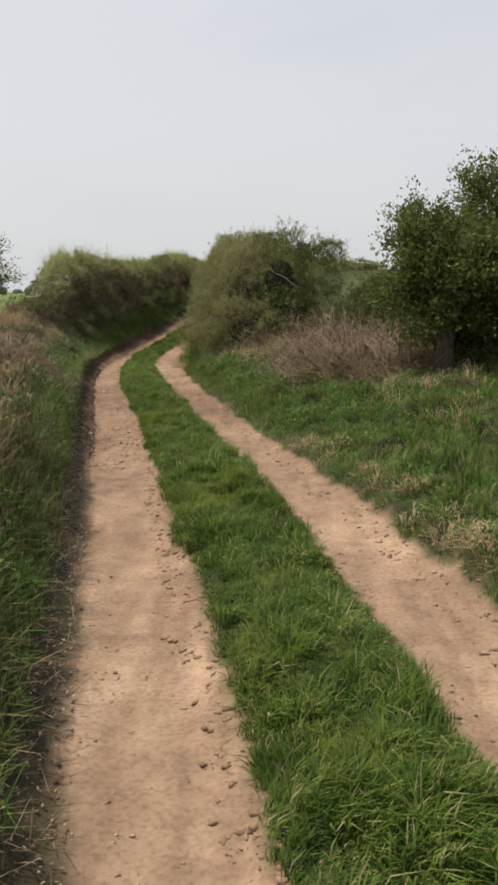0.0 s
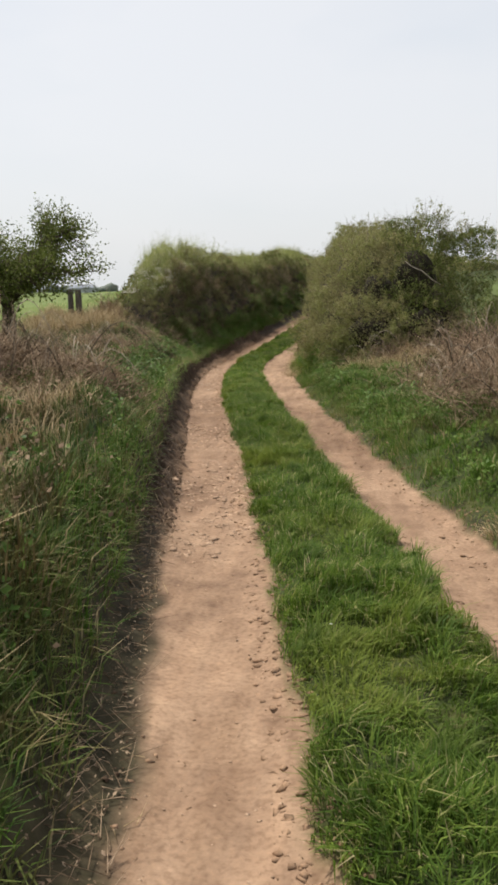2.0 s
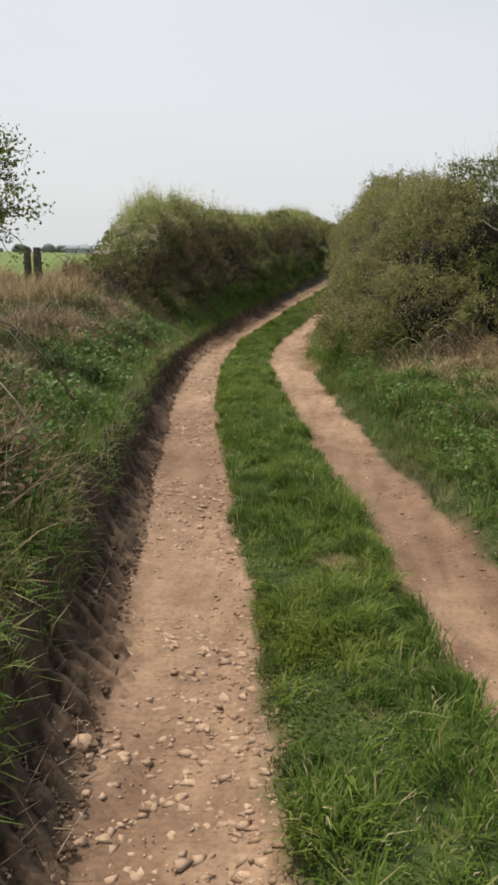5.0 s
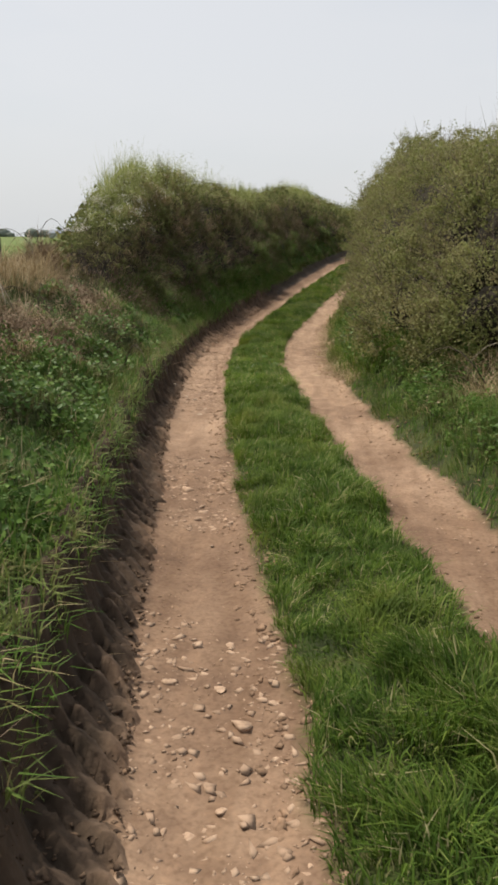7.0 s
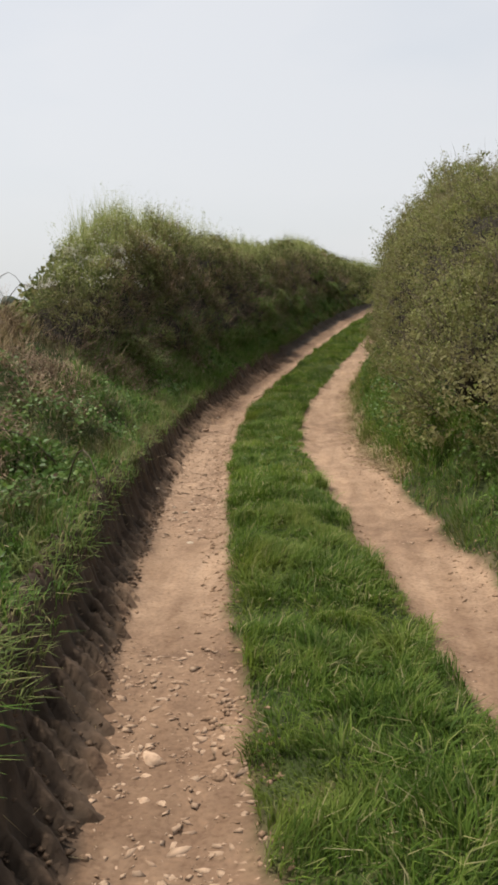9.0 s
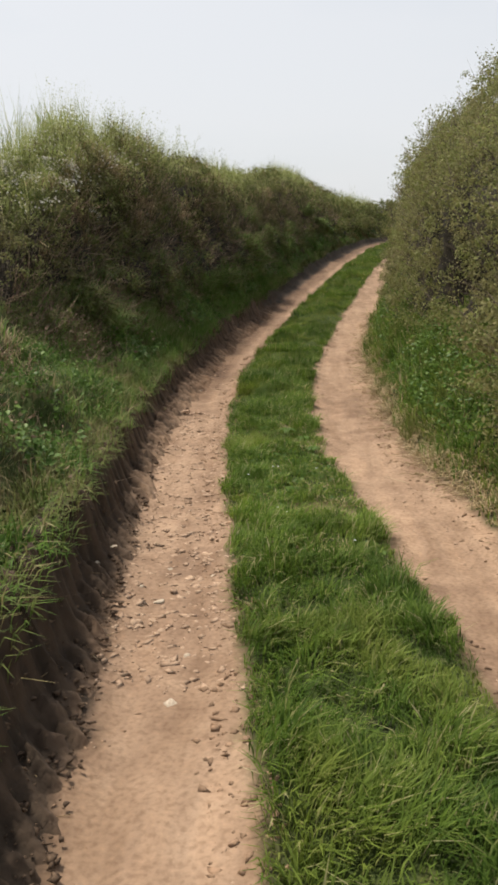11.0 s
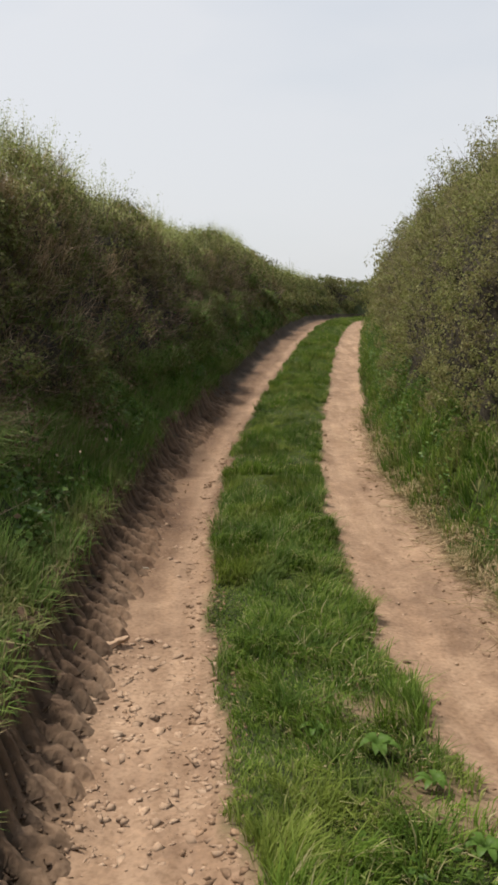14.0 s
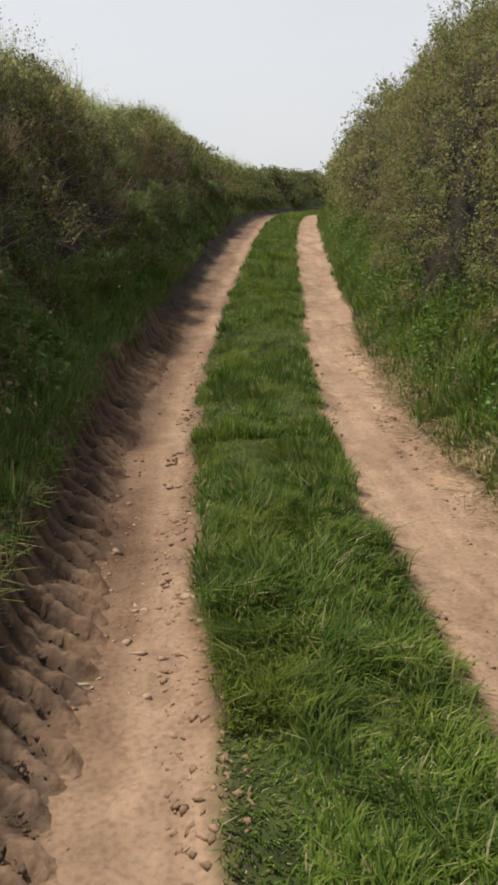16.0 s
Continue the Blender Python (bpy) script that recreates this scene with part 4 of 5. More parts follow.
stuff("dry_grass", merge([
    tufts(2.0, 8.5, lambda y: R1(y) + 0.05, lambda y: R1(y) + 0.3, 26, 60, 0.16, 0.006, 0.05, (0.7, 1.5)),
    tufts(6, 10, lambda y: R1(y) + 1.2, lambda y: R1(y) + 2.6, 40, 40, 0.28, 0.006, 0.06, (0.5, 1.3)),
    tufts(21.5, 31, lambda y: R1(y) - 0.04, lambda y: R1(y) + 0.2, 190, 50, 0.12, 0.006, 0.08, (1.3, 2.4)),
    tufts(1.5, 9, lambda y: L0(y) - 0.65, lambda y: L0(y) - 2.0, 170, 50, 0.34, 0.006, 0.06, (0.4, 1.2)),
    tufts(6, 23, lambda y: L0(y) - 1.1, lambda y: L0(y) - 3.2, 190, 40, 0.28, 0.007, 0.07, (0.5, 1.4)),
    tufts(11, 18, lambda y: R1(y) + 0.9, lambda y: R1(y) + 3.0, 120, 40, 0.30, 0.006, 0.07, (0.5, 1.4)),
    tufts(20.5, 24.8, lambda y: L0(y) - 2.0, lambda y: L0(y) - 4.3, 130, 40, 0.5, 0.009, 0.1, (0.3, 1.0)),
    tufts(17.5, 20, lambda y: R1(y) + 0.7, lambda y: R1(y) + 2.6, 90, 40, 0.34, 0.008, 0.07, (0.4, 1.3)),
    tufts(24, 50, lambda y: L0(y) - 0.6, lambda y: L0(y) - 1.5, 130, 40, 0.25, 0.009, 0.08, (0.5, 1.4)),
    tufts(20.8, 24.8, lambda y: L1(y) + 0.2, lambda y: R0(y) - 0.05, 26, 30, 0.07, 0.005, 0.05, (0.7, 1.5))]),
    STRAW, "bleached dry grass in tufts on the verges", "dry grass")

stuff("dead_grass", tufts(6, 24, lambda y: L0(y) - 0.9, lambda y: L0(y) - 3.2, 300, 40, 0.26, 0.008, 0.08, (0.5, 1.6)), DEAD, "dull brown dead grass and stems on the bank", "dry grass")


def herb_leaves(y0, y1, inner, outer, n, size, lift, seed, cut=0.0):
    x, y = strip(y0, y1, inner, outer, n)
    ok = (fbm(x * 1.2, y * 1.2, seed=seed) > cut) & (dirt_mask(x, y) < 0.3) & (shaded_soil_mask(x, y) < 0.4)
    x, y = x[ok], y[ok]
    return leaves(on_ground(x, y, 0.0) + np.stack([0 * x, 0 * x, rng.uniform(0.02, lift, len(x))], 1), size * rng.uniform(0.6, 1.3, len(x)), np.array([0.2, -0.2, 0.9]), 0.6, 0.75)


stuff("bank_herbs", merge([
    herb_leaves(9, 23, lambda y: L0(y) - 0.3, lambda y: L0(y) - 1.8, 15000, 0.045, 0.20, 131, 0.12),
    herb_leaves(0.5, 9, lambda y: L0(y) - 0.3, lambda y: L0(y) - 1.4, 6000, 0.045, 0.16, 132, 0.15),
    herb_leaves(23, 45, lambda y: L0(y) - 0.35, lambda y: L0(y) - 1.2, 16000, 0.05, 0.22, 133, 0.1),
    herb_leaves(13, 21, lambda y: R1(y) + 0.25, lambda y: R1(y) + 1.4, 9000, 0.045, 0.22, 134, 0.1),
    herb_leaves(20, 45, lambda y: R1(y) + 0.15, lambda y: R1(y) + 0.7, 20000, 0.038, 0.30, 135),
    herb_leaves(18, 26, lambda y: L1(y) + 0.1, lambda y: R0(y) - 0.05, 2600, 0.028, 0.05, 136, 0.1)]),
    HERB, "nettles and other broad-leaved herbs on the banks", "herbs")


def herb_mounds(y0, y1, inner, outer, n, size, seed):
    x, y = strip(y0, y1, inner, outer, n)
    ok = (fbm(x * 0.9, y * 0.9, seed=seed) > -0.15) & (dirt_mask(x, y) < 0.2) & (shaded_soil_mask(x, y) < 0.5)
    P = on_ground(x[ok], y[ok], 0.04)
    return leaf_clusters(P, np.tile([0.1, -0.2, 0.8], (len(P), 1)), rng.uniform(0.06, 0.2, len(P)), 34, size)


stuff("herb_mounds", merge([
    herb_mounds(11, 22, lambda y: R1(y) + 0.2, lambda y: R1(y) + 1.5, 480, 0.036, 232),
    herb_mounds(2, 11, lambda y: R1(y) + 0.15, lambda y: R1(y) + 2.2, 460, 0.034, 233),
    herb_mounds(21, 45, lambda y: R1(y) + 0.18, lambda y: R1(y) + 0.8, 760, 0.034, 234)]),
    MOUND_HERB, "bright green low herbs in rounded mounds on the banks", "herbs")


# darker leaf material than the other mounds, bank shade put into its colour
stuff("herb_mounds", merge([
    herb_mounds(9, 24, lambda y: L0(y) - 0.34, lambda y: L0(y) - 1.5, 760, 0.036, 231),
    herb_mounds(23, 45, lambda y: L0(y) - 0.45, lambda y: L0(y) - 1.2, 300, 0.04, 235),
    herb_mounds(0.5, 9, lambda y: L0(y) - 0.3, lambda y: L0(y) - 1.6, 160, 0.036, 236)]),
    HERB, "green low herbs in rounded mounds on the shaded bank", "herbs")


# ---- brambles, bracken and dead stems ----
def dead_patch(at, radius, n, tall, label):
    """A heap of dead arching stems with crumpled leaves."""
    ax, ay = at
    x, y = ax + rng.normal(0, radius[0] / 2, n), ay + rng.normal(0, radius[1] / 2, n)
    keep = dirt_mask(x, y) < 0.3
    x, y = x[keep], y[keep]
    n = len(x)
    t = thing("dead_bramble_patch", (ax, ay, float(height(ax, ay))), label, "brambles", "dead bramble patches")
    G = on_ground(x, y, 0.0)
    d = unit(n) * np.array([1, 1, 0.5]) + np.array([0, 0, 0.4])
    G[:, 2] += rng.uniform(0, tall * 0.6, n) * np.exp(-((x - ax) / radius[0]) ** 2 - ((y - ay) / radius[1]) ** 2)
    part("stem_tangle", sticks(G, d, rng.uniform(0.25, 0.8, n) * tall / 0.6, rng.uniform(0.0045, 0.0105, n) * tall, tall > 0.38), DEAD, t)
    m = n
    k = rng.integers(0, n, m)
    part("withered_leaf_litter", leaves(G[k] + d[k] * rng.uniform(0, 0.45, m)[:, None] * tall + rng.normal(0, 0.05, (m, 3)), rng.uniform(0.02, 0.05, m)), DEAD, t, "withered brown leaves")
    for i in range(11 if tall > 0.3 else 0):
        b = G[rng.integers(0, n)]
        a = rng.uniform(0, 2 * np.pi)
        reach = rng.uniform(0.4, 0.8)
        top = tall * rng.uniform(0.8, 1.3)
        pts = [b + np.array([math.cos(a) * reach * f, math.sin(a) * reach * f, top * math.sin(math.pi * min(f * 0.8 + 0.1, 1))]) for f in np.linspace(0, 1, 7)]
        part("bramble_cane", tube(pts, np.linspace(0.006, 0.003, 7), 5), PALE_BARK if i < 5 else BARK, t)
    return t


for at, radius, n, tall in (((1.9, 13.2), (1.1, 1.1), 1500, 0.5), ((1.1, 14.8), (0.9, 1.2), 1300, 0.5), ((2.6, 14.9), (1.1, 1.2), 1400, 0.65), ((1.8, 16.8), (0.9, 1.0), 1200, 0.75), ((2.5, 11.6), (0.8, 0.7), 900, 0.5), ((1.35, 11.9), (0.7, 0.7), 1100, 0.5), ((2.1, 11.0), (0.8, 0.5), 900, 0.45), ((0.9, 13.2), (0.6, 0.9), 800, 0.42), ((0.3, 18.7), (0.9, 0.5), 700, 0.4), ((1.4, 18.6), (0.8, 0.6), 800, 0.5)):
    dead_patch(at, radius, n, tall, "tangle of dead brown brambles on the verge")
for at, radius, n, tall in (((-3.6, 10.3), (0.6, 0.9), 1500, 0.5), ((-4.4, 12.5), (0.8, 1.0), 1500, 0.5), ((-5.1, 18.4), (0.8, 1.0), 1500, 0.35), ((-5.0, 20.8), (0.7, 0.9), 800, 0.22), ((-5.6, 22.2), (0.7, 0.6), 700, 0.28)):
    dead_patch(at, radius, n, tall, "heap of dead brown bracken on the grassy bank")
dead_patch((-6.8, 24.1), (0.5, 0.4), 1100, 0.45, "heap of pale dead bracken at the end of the hedge")
for at, radius, n, tall in (((-3.1, 11.2), (0.45, 0.8), 1300, 0.4), ((-2.75, 9.2), (0.35, 0.7), 800, 0.28), ((-1.75, 4.2), (0.3, 1.2), 500, 0.16), ((-2.1, 6.5), (0.3, 1.2), 600, 0.18), ((-2.9, 8.2), (0.6, 0.8), 600, 0.25)):
    dead_patch(at, radius, n, tall, "brown litter of dead stems under bank grass")
for yy, off, n in ((24.6, 1.0, 900), (26.3, 1.0, 900), (28.4, 0.9, 1000), (30.8, 1.1, 1000), (33.6, 1.0, 1000), (37.0, 1.0, 900), (41.0, 1.0, 900)):
    dead_patch((float(lane("l0", yy)) - off, yy), (0.4, 0.8), n, 0.3, "dead brown stems on the shaded hedge bank")

# brown twig layer on the shaded face of the hedge
P, N = hedge_points(LEFT_HEDGE, 23.8, 50, 4600, 0.03, 0.28, 0.04)
part("dead_wood", sticks(P, N + unit(len(P)) + np.array([0, 0, 0.2]), rng.uniform(0.1, 0.38, len(P)), 0.004, True), DEAD, left_hedge, "dead brown twigs on the shaded face")

# grass and straw growing up the bank under the hedge
P, N = hedge_points(LEFT_HEDGE, 23.9, 46, 90000, 0.0, 0.22, 0.02)
g = fbm(P[:, 1] * 0.9, P[:, 2] * 1.6, seed=171) + 0.5 * fbm(P[:, 1] * 3, P[:, 2] * 3, seed=172)
k = g > knots(P[:, 2] - lane("z", P[:, 1]), (0.3, 0.8, 1.6), (-0.6, -0.1, 0.5))
part("bank_turf", blades(P[k] - N[k] * 0.03, np.clip(0.20 + 0.16 * fbm(P[k][:, 1] * 3, P[k][:, 2] * 3, seed=178), 0.06, 0.4) * rng.uniform(0.6, 1.3, int(k.sum())), 0.009, rng.uniform(0.8, 2.2, int(k.sum())), rng.normal(0, 0.9, int(k.sum()))), BANK_GRASS, left_hedge, "green grass on the bank face")
P, N = hedge_points(LEFT_HEDGE, 24.5, 48, 30000, 0.14, 0.42, 0.02)
k = fbm(P[:, 1] * 0.8, P[:, 2] * 1.5, seed=173) + 0.4 * fbm(P[:, 1] * 3, P[:, 2] * 3, seed=174) > 0.2
part("dead_grass", blades(P[k] - N[k] * 0.03, rng.uniform(0.1, 0.28, int(k.sum())), 0.008, rng.uniform(0.8, 2.2, int(k.sum())), rng.normal(0, 1.0, int(k.sum()))), STRAW, left_hedge, "dry straw hanging on the hedge face")

# long thin shoots standing up along the crest
P, N = hedge_points(LEFT_HEDGE, 24.6, 40, 420, 0.34, 0.6, 0.04)
k = fbm(P[:, 1] * 1.1, P[:, 0], seed=185) > -0.25
P, N = P[k], N[k]
long_shoots, shoot_leaves = spray_geometry(P, N * 0.15 + np.array([0, 0, 1.3]), knots(P[:, 1], (24, 27, 31, 40), (0.4, 0.8, 0.7, 0.4)) * rng.uniform(0.5, 1.1, len(P)), 12, 0.017)
part("long_shoots", merge([long_shoots, shoot_leaves]), SHOOT, left_hedge, "long thin shoots standing above the crest")

# a bare pale branch in the thorn bush, and its upright tips
part("bare_branch", tube([(0.48, 19.5, 1.85), (0.62, 19.42, 1.74), (0.80, 19.38, 1.66), (0.98, 19.36, 1.50), (1.15, 19.45, 1.40)], [0.005, 0.008, 0.010, 0.012, 0.013], 6), PALE_BARK, thorn_bush, "bare pale branch", True)

# ---- stones ----
def stone_mesh(seed):
    r = np.random.default_rng(seed)
    v = ICO2_V * (1 + 0.22 * fbm(ICO2_V[:, 0] * 1.3 + seed, ICO2_V[:, 1] * 1.3, ICO2_V[:, 2] * 1.3, seed=seed))[:, None] * np.array([1.15, r.uniform(0.7, 0.95), r.uniform(0.30, 0.44)]) * 0.5
    for k in range(13):
        nrm = r.normal(0, 1, 3) * np.array([1, 1, 0.8])
        nrm /= np.linalg.norm(nrm)
        reach = (v @ nrm).max() * r.uniform(0.52, 0.8)
        v = v - np.outer(np.maximum(v @ nrm - reach, 0), nrm)
    v[:, 2] = np.minimum(v[:, 2], 0.15)
    return v, ICO2_F


STONE_MESHES = [mesh_from("stone", *stone_mesh(200 + i), STONE, False) for i in range(7)]
PALE_MESHES = [mesh_from("stone", *stone_mesh(300 + i), PALE_STONE, False) for i in range(4)]


def stone(x, y, size, meshes, label, group, lift=0.0, turn=None):
    ob = new("stone", meshes[int(rng.integers(0, len(meshes)))])
    ob.matrix_world = pose(x, y, float(height(x, y)) + lift - size * 0.055, rng.uniform(-12, 12), rng.uniform(-12, 12), rng.uniform(0, 360) if turn is None else turn) @ Matrix.Diagonal((size, size, size, 1))
    return tagged(ob, label, "stone", group)


for x, y, size in ((-2.2, 13.35, 0.13), (-3.9, 24.06, 0.10), (-3.9, 23.51, 0.10), (-3.82, 24.03, 0.07), (-4.06, 24.11, 0.07), (-2.94, 16.36, 0.15), (-3.64, 21.48, 0.06), (-3.72, 22.51, 0.06), (-3.98, 26.63, 0.05), (-1.41, 9.65, 0.06), (-1.64, 10.07, 0.06), (-1.55, 9.85, 0.05), (-2.1, 13.5, 0.06)):
    stone(x, y, size, STONE_MESHES, "tan stone bedded in the earth wheel track", "stones in the wheel tracks")
for x, y, size in ((-3.90, 20.69, 0.07), (-3.93, 20.45, 0.06), (-3.57, 20.22, 0.09), (-3.35, 20.58, 0.08), (-3.59, 20.67, 0.06), (-3.36, 19.71, 0.06), (-3.42, 19.64, 0.05), (-3.35, 19.31, 0.10), (-3.69, 20.40, 0.05), (-3.96, 20.40, 0.05)):
    stone(x, y, size, PALE_MESHES, "pale flat stone bedded in the earth wheel track", "stones in the wheel tracks", 0.04 if x < -3.85 else 0.0)
stone(-2.05, 10.14, 0.15, STONE_MESHES, "flat grey stone at the shaded track edge", "stones in the wheel tracks")
STONY = ((7.9, 11.4, 1.0), (12.2, 14.2, 0.7), (15.4, 17.4, 0.9), (19.4, 23.0, 0.9), (23.2, 25.0, 0.9), (26.0, 28.0, 0.2))
for a, b, w in STONY:
    for _ in range(int(26 * w * (b - a) / 2)):
        y = rng.uniform(a, b)
        f = rng.uniform(0.12, 0.9)
        stone(float(L0(y) * (1 - f) + L1(y) * f), y, 0.022 + 0.07 * rng.random() ** 2, STONE_MESHES, "tan stone bedded in the earth wheel track", "stones in the wheel tracks", -0.002)
for y in np.concatenate([rng.uniform(9, 15, 14), rng.uniform(19, 23, 18)]):
    f = rng.uniform(0.1, 0.9)
    stone(float(R0(y) * (1 - f) + R1(y) * f), float(y), rng.uniform(0.02, 0.05), STONE_MESHES, "tan stone bedded in the earth wheel track", "stones in the wheel tracks", -0.002)

# pale rubble among the brambles
for i in range(12):
    x, y = 0.72 + rng.normal(0, 0.12), 15.35 + rng.normal(0, 0.13)
    stone(x, y, rng.uniform(0.12, 0.24), PALE_MESHES, "pale broken limestone in a heap among brambles", "rubble heap", rng.uniform(0.0, 0.32) * math.exp(-((x - 0.72) / 0.25) ** 2))


def gravel(y0, y1, left, right, n, lo, hi, seed, cut):
    x, y = strip(y0, y1, left, right, n)
    ok = fbm(x * 1.8, y * 1.1, seed=seed) + 0.3 * fbm(x * 6, y * 6, seed=seed + 4) > cut
    x, y = x[ok], y[ok]
    size = lo + (hi - lo) * rng.random(len(x)) ** 4
    P = on_ground(x, y)
    P[:, 2] -= 0.05 * size
    return crumbled(P, size, 0.36)


pieces = [gravel(0.5, 30, L0, L1, 6000, 0.006, 0.026, 141, -0.1), gravel(0.5, 30, R0, R1, 7000, 0.006, 0.034, 142, -0.15),
          gravel(30, 50, L0, L1, 1500, 0.012, 0.035, 143, 0.0), gravel(30, 50, R0, R1, 1200, 0.012, 0.035, 144, 0.0)]
for a, b, w in STONY:
    pieces.append(gravel(a, b, L0, L1, int(800 * w * (b - a)), 0.008, 0.07, 145, -0.25))
stuff("gravel", merge(pieces), STONE, "small tan stones scattered in the wheel tracks", "gravel")

def crumbs(key, inner, outer, n, y1, size):
    y = rng.uniform(0.5, y1, n)
    x = lane(key, y) + rng.uniform(inner, outer, n) + 0.05 * fbm(y * 2, 0 * y, seed=147)
    ok = fbm(x * 3, y * 3, seed=148) > -0.4
    return crumbled(on_ground(x, y, -0.002)[ok], (0.006 + size * rng.random(n) ** 3)[ok], 0.6)


stuff("earth_crumbs", merge([crumbs("l1", -0.17, 0.08, 9500, 32, 0.045), crumbs("r1", -0.26, 0.16, 6500, 32, 0.040), crumbs("r0", -0.05, 0.1, 3500, 34, 0.036), crumbs("l0", -0.1, 0.2, 2500, 34, 0.03)]),
      CRUMB, "crumbs of dry earth along the track edges", "earth")

# soft edge of the track, pressed into ridges by tractor tyres
def tread_edge():
    ys, us = np.arange(7.5, 36, 0.018), np.linspace(-0.40, 0.26, 40)
    gy, gu = np.meshgrid(ys, us, indexing="ij")
    y, u = gy.ravel(), gu.ravel()
    x = lane("l0", y) + u
    ragged = u + 0.10 * fbm(x * 1.5, y * 1.5, seed=159) + 0.06 * fbm(x * 6, y * 6, seed=160)
    inner = knots(y, (8, 22, 25, 42), (0.10, 0.10, 0.17, 0.15))
    window = step(-0.40, -0.30, u) * step(inner, inner - 0.15, ragged) * step(7.5, 9.5, y) * step(36, 32, y)
    turns = y * 7.0 + u * 4.5 + 0.5 * fbm(x * 1.6, y * 1.6, seed=156)
    wave = 0.5 + 0.5 * np.sin(2 * np.pi * turns)
    lumps = np.clip(0.8 + 0.8 * fbm(x * 11, y * 11, seed=163), 0.1, 1.4)
    h = knots(y, (8, 20, 26, 42), (0.055, 0.055, 0.05, 0.05)) * step(0.32, 0.58, wave) * lumps + 0.016 * fbm(x * 28, y * 28, seed=158) + 0.010 * fbm(x * 13, y * 13, seed=162)
    z = height(x, y) - 0.03 + window * (0.036 + h)
    crest = step(0.25, 0.75, wave) * window
    nr, nc = gy.shape
    i = (np.arange(nr - 1)[:, None] * nc + np.arange(nc - 1)[None]).ravel()
    tris = np.concatenate([np.stack([i, i + 1, i + nc + 1], 1), np.stack([i, i + nc + 1, i + nc], 1)])
    return (np.stack([x, y, z], 1), tris), crest


tread, crest = tread_edge()
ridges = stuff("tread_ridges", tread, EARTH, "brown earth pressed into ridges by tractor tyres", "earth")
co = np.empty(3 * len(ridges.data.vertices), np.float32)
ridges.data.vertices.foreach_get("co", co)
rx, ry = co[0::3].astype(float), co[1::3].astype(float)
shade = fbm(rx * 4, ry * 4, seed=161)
# paler crests over dark grooves: groove and bank shade put into the colour
for key, v in (("dirt", 1 - knots(ry, (0, 12, 22, 27, 42), (0.98, 0.98, 0.96, 0.9, 0.85)) * step(0.14, -0.06, rx - lane("l0", ry) + 0.1 * shade) * (1 - knots(ry, (0, 20, 25), (0.06, 0.08, 0.5)) * crest)), ("shaded_soil", 0 * rx + 1), ("field", 0 * rx), ("shaded_earth", np.maximum(shaded_earth_mask(rx, ry), step(0.1, -0.12, rx - lane("l0", ry) + 0.12 * shade)))):
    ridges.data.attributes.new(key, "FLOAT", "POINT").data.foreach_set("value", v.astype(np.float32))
yl = rng.uniform(0.5, 36, 3500)
xl = lane("l0", yl) - rng.uniform(0.0, 0.36, len(yl))
yr = rng.uniform(8.5, 29, 8000)
xr = lane("l0", yr) - rng.uniform(-0.04, 0.32, len(yr))
# clods share the shade-darkened tone of the edge earth
stuff("ridge_clods", crumbled(on_ground(xr, yr, 0.02), 0.008 + 0.026 * rng.random(len(yr)) ** 2, 0.7), CLOD, "broken clods on the tyre-pressed edge of the track", "earth")
stuff("dark_clods", crumbled(on_ground(xl, yl, 0.004), 0.006 + 0.022 * rng.random(len(yl)) ** 3, 0.7), CLOD, "dark crumbling earth at the foot of the bank", "earth")
ys = np.concatenate([rng.uniform(0.5, 30, 260), rng.uniform(0.5, 34, 260)])
xs = np.concatenate([lane("l0", ys[:260]) + rng.uniform(-0.45, 0.05, 260), lane("r1", ys[260:]) + rng.uniform(-0.15, 0.2, 260)])
stuff("straw_litter", sticks(on_ground(xs, ys, 0.008), unit(len(xs)) * np.array([1, 1, 0.12]) + np.array([0, 0, 0.06]), rng.uniform(0.06, 0.16, len(xs)), 0.0018), STRAW, "loose straws and bits of stalk on the track edges", "litter")

ys = rng.uniform(0.5, 12, 5000)
xs = lane("l0", ys) - np.abs(rng.normal(0.12, 0.22, len(ys)))
stuff("dead_leaf_litter", merge([leaves(on_ground(xs, ys, 0.012), rng.uniform(0.006, 0.024, len(xs)), np.array([0.1, 0, 1.0]), 0.5, 0.5),
                                 sticks(on_ground(xs, ys, 0.015)[::3], unit(len(xs[::3])) * np.array([1, 1, 0.3]) + np.array([0, 0, 0.15]), rng.uniform(0.05, 0.22, len(xs[::3])), 0.002)]),
      DEAD, "brown dead leaves and stalks at the foot of the bank", "litter")
ys = rng.uniform(22, 33, 3200)
xs = lane("r1", ys) + rng.normal(0.04, 0.1, len(ys))
stuff("straw_litter", sticks(on_ground(xs, ys, 0.012), unit(len(xs)) * np.array([1, 1, 0.15]) + np.array([-0.3, -0.3, 0.08]), rng.uniform(0.07, 0.2, len(xs)), 0.0026), STRAW, "pale cut straw lying in a band along the verge", "litter")

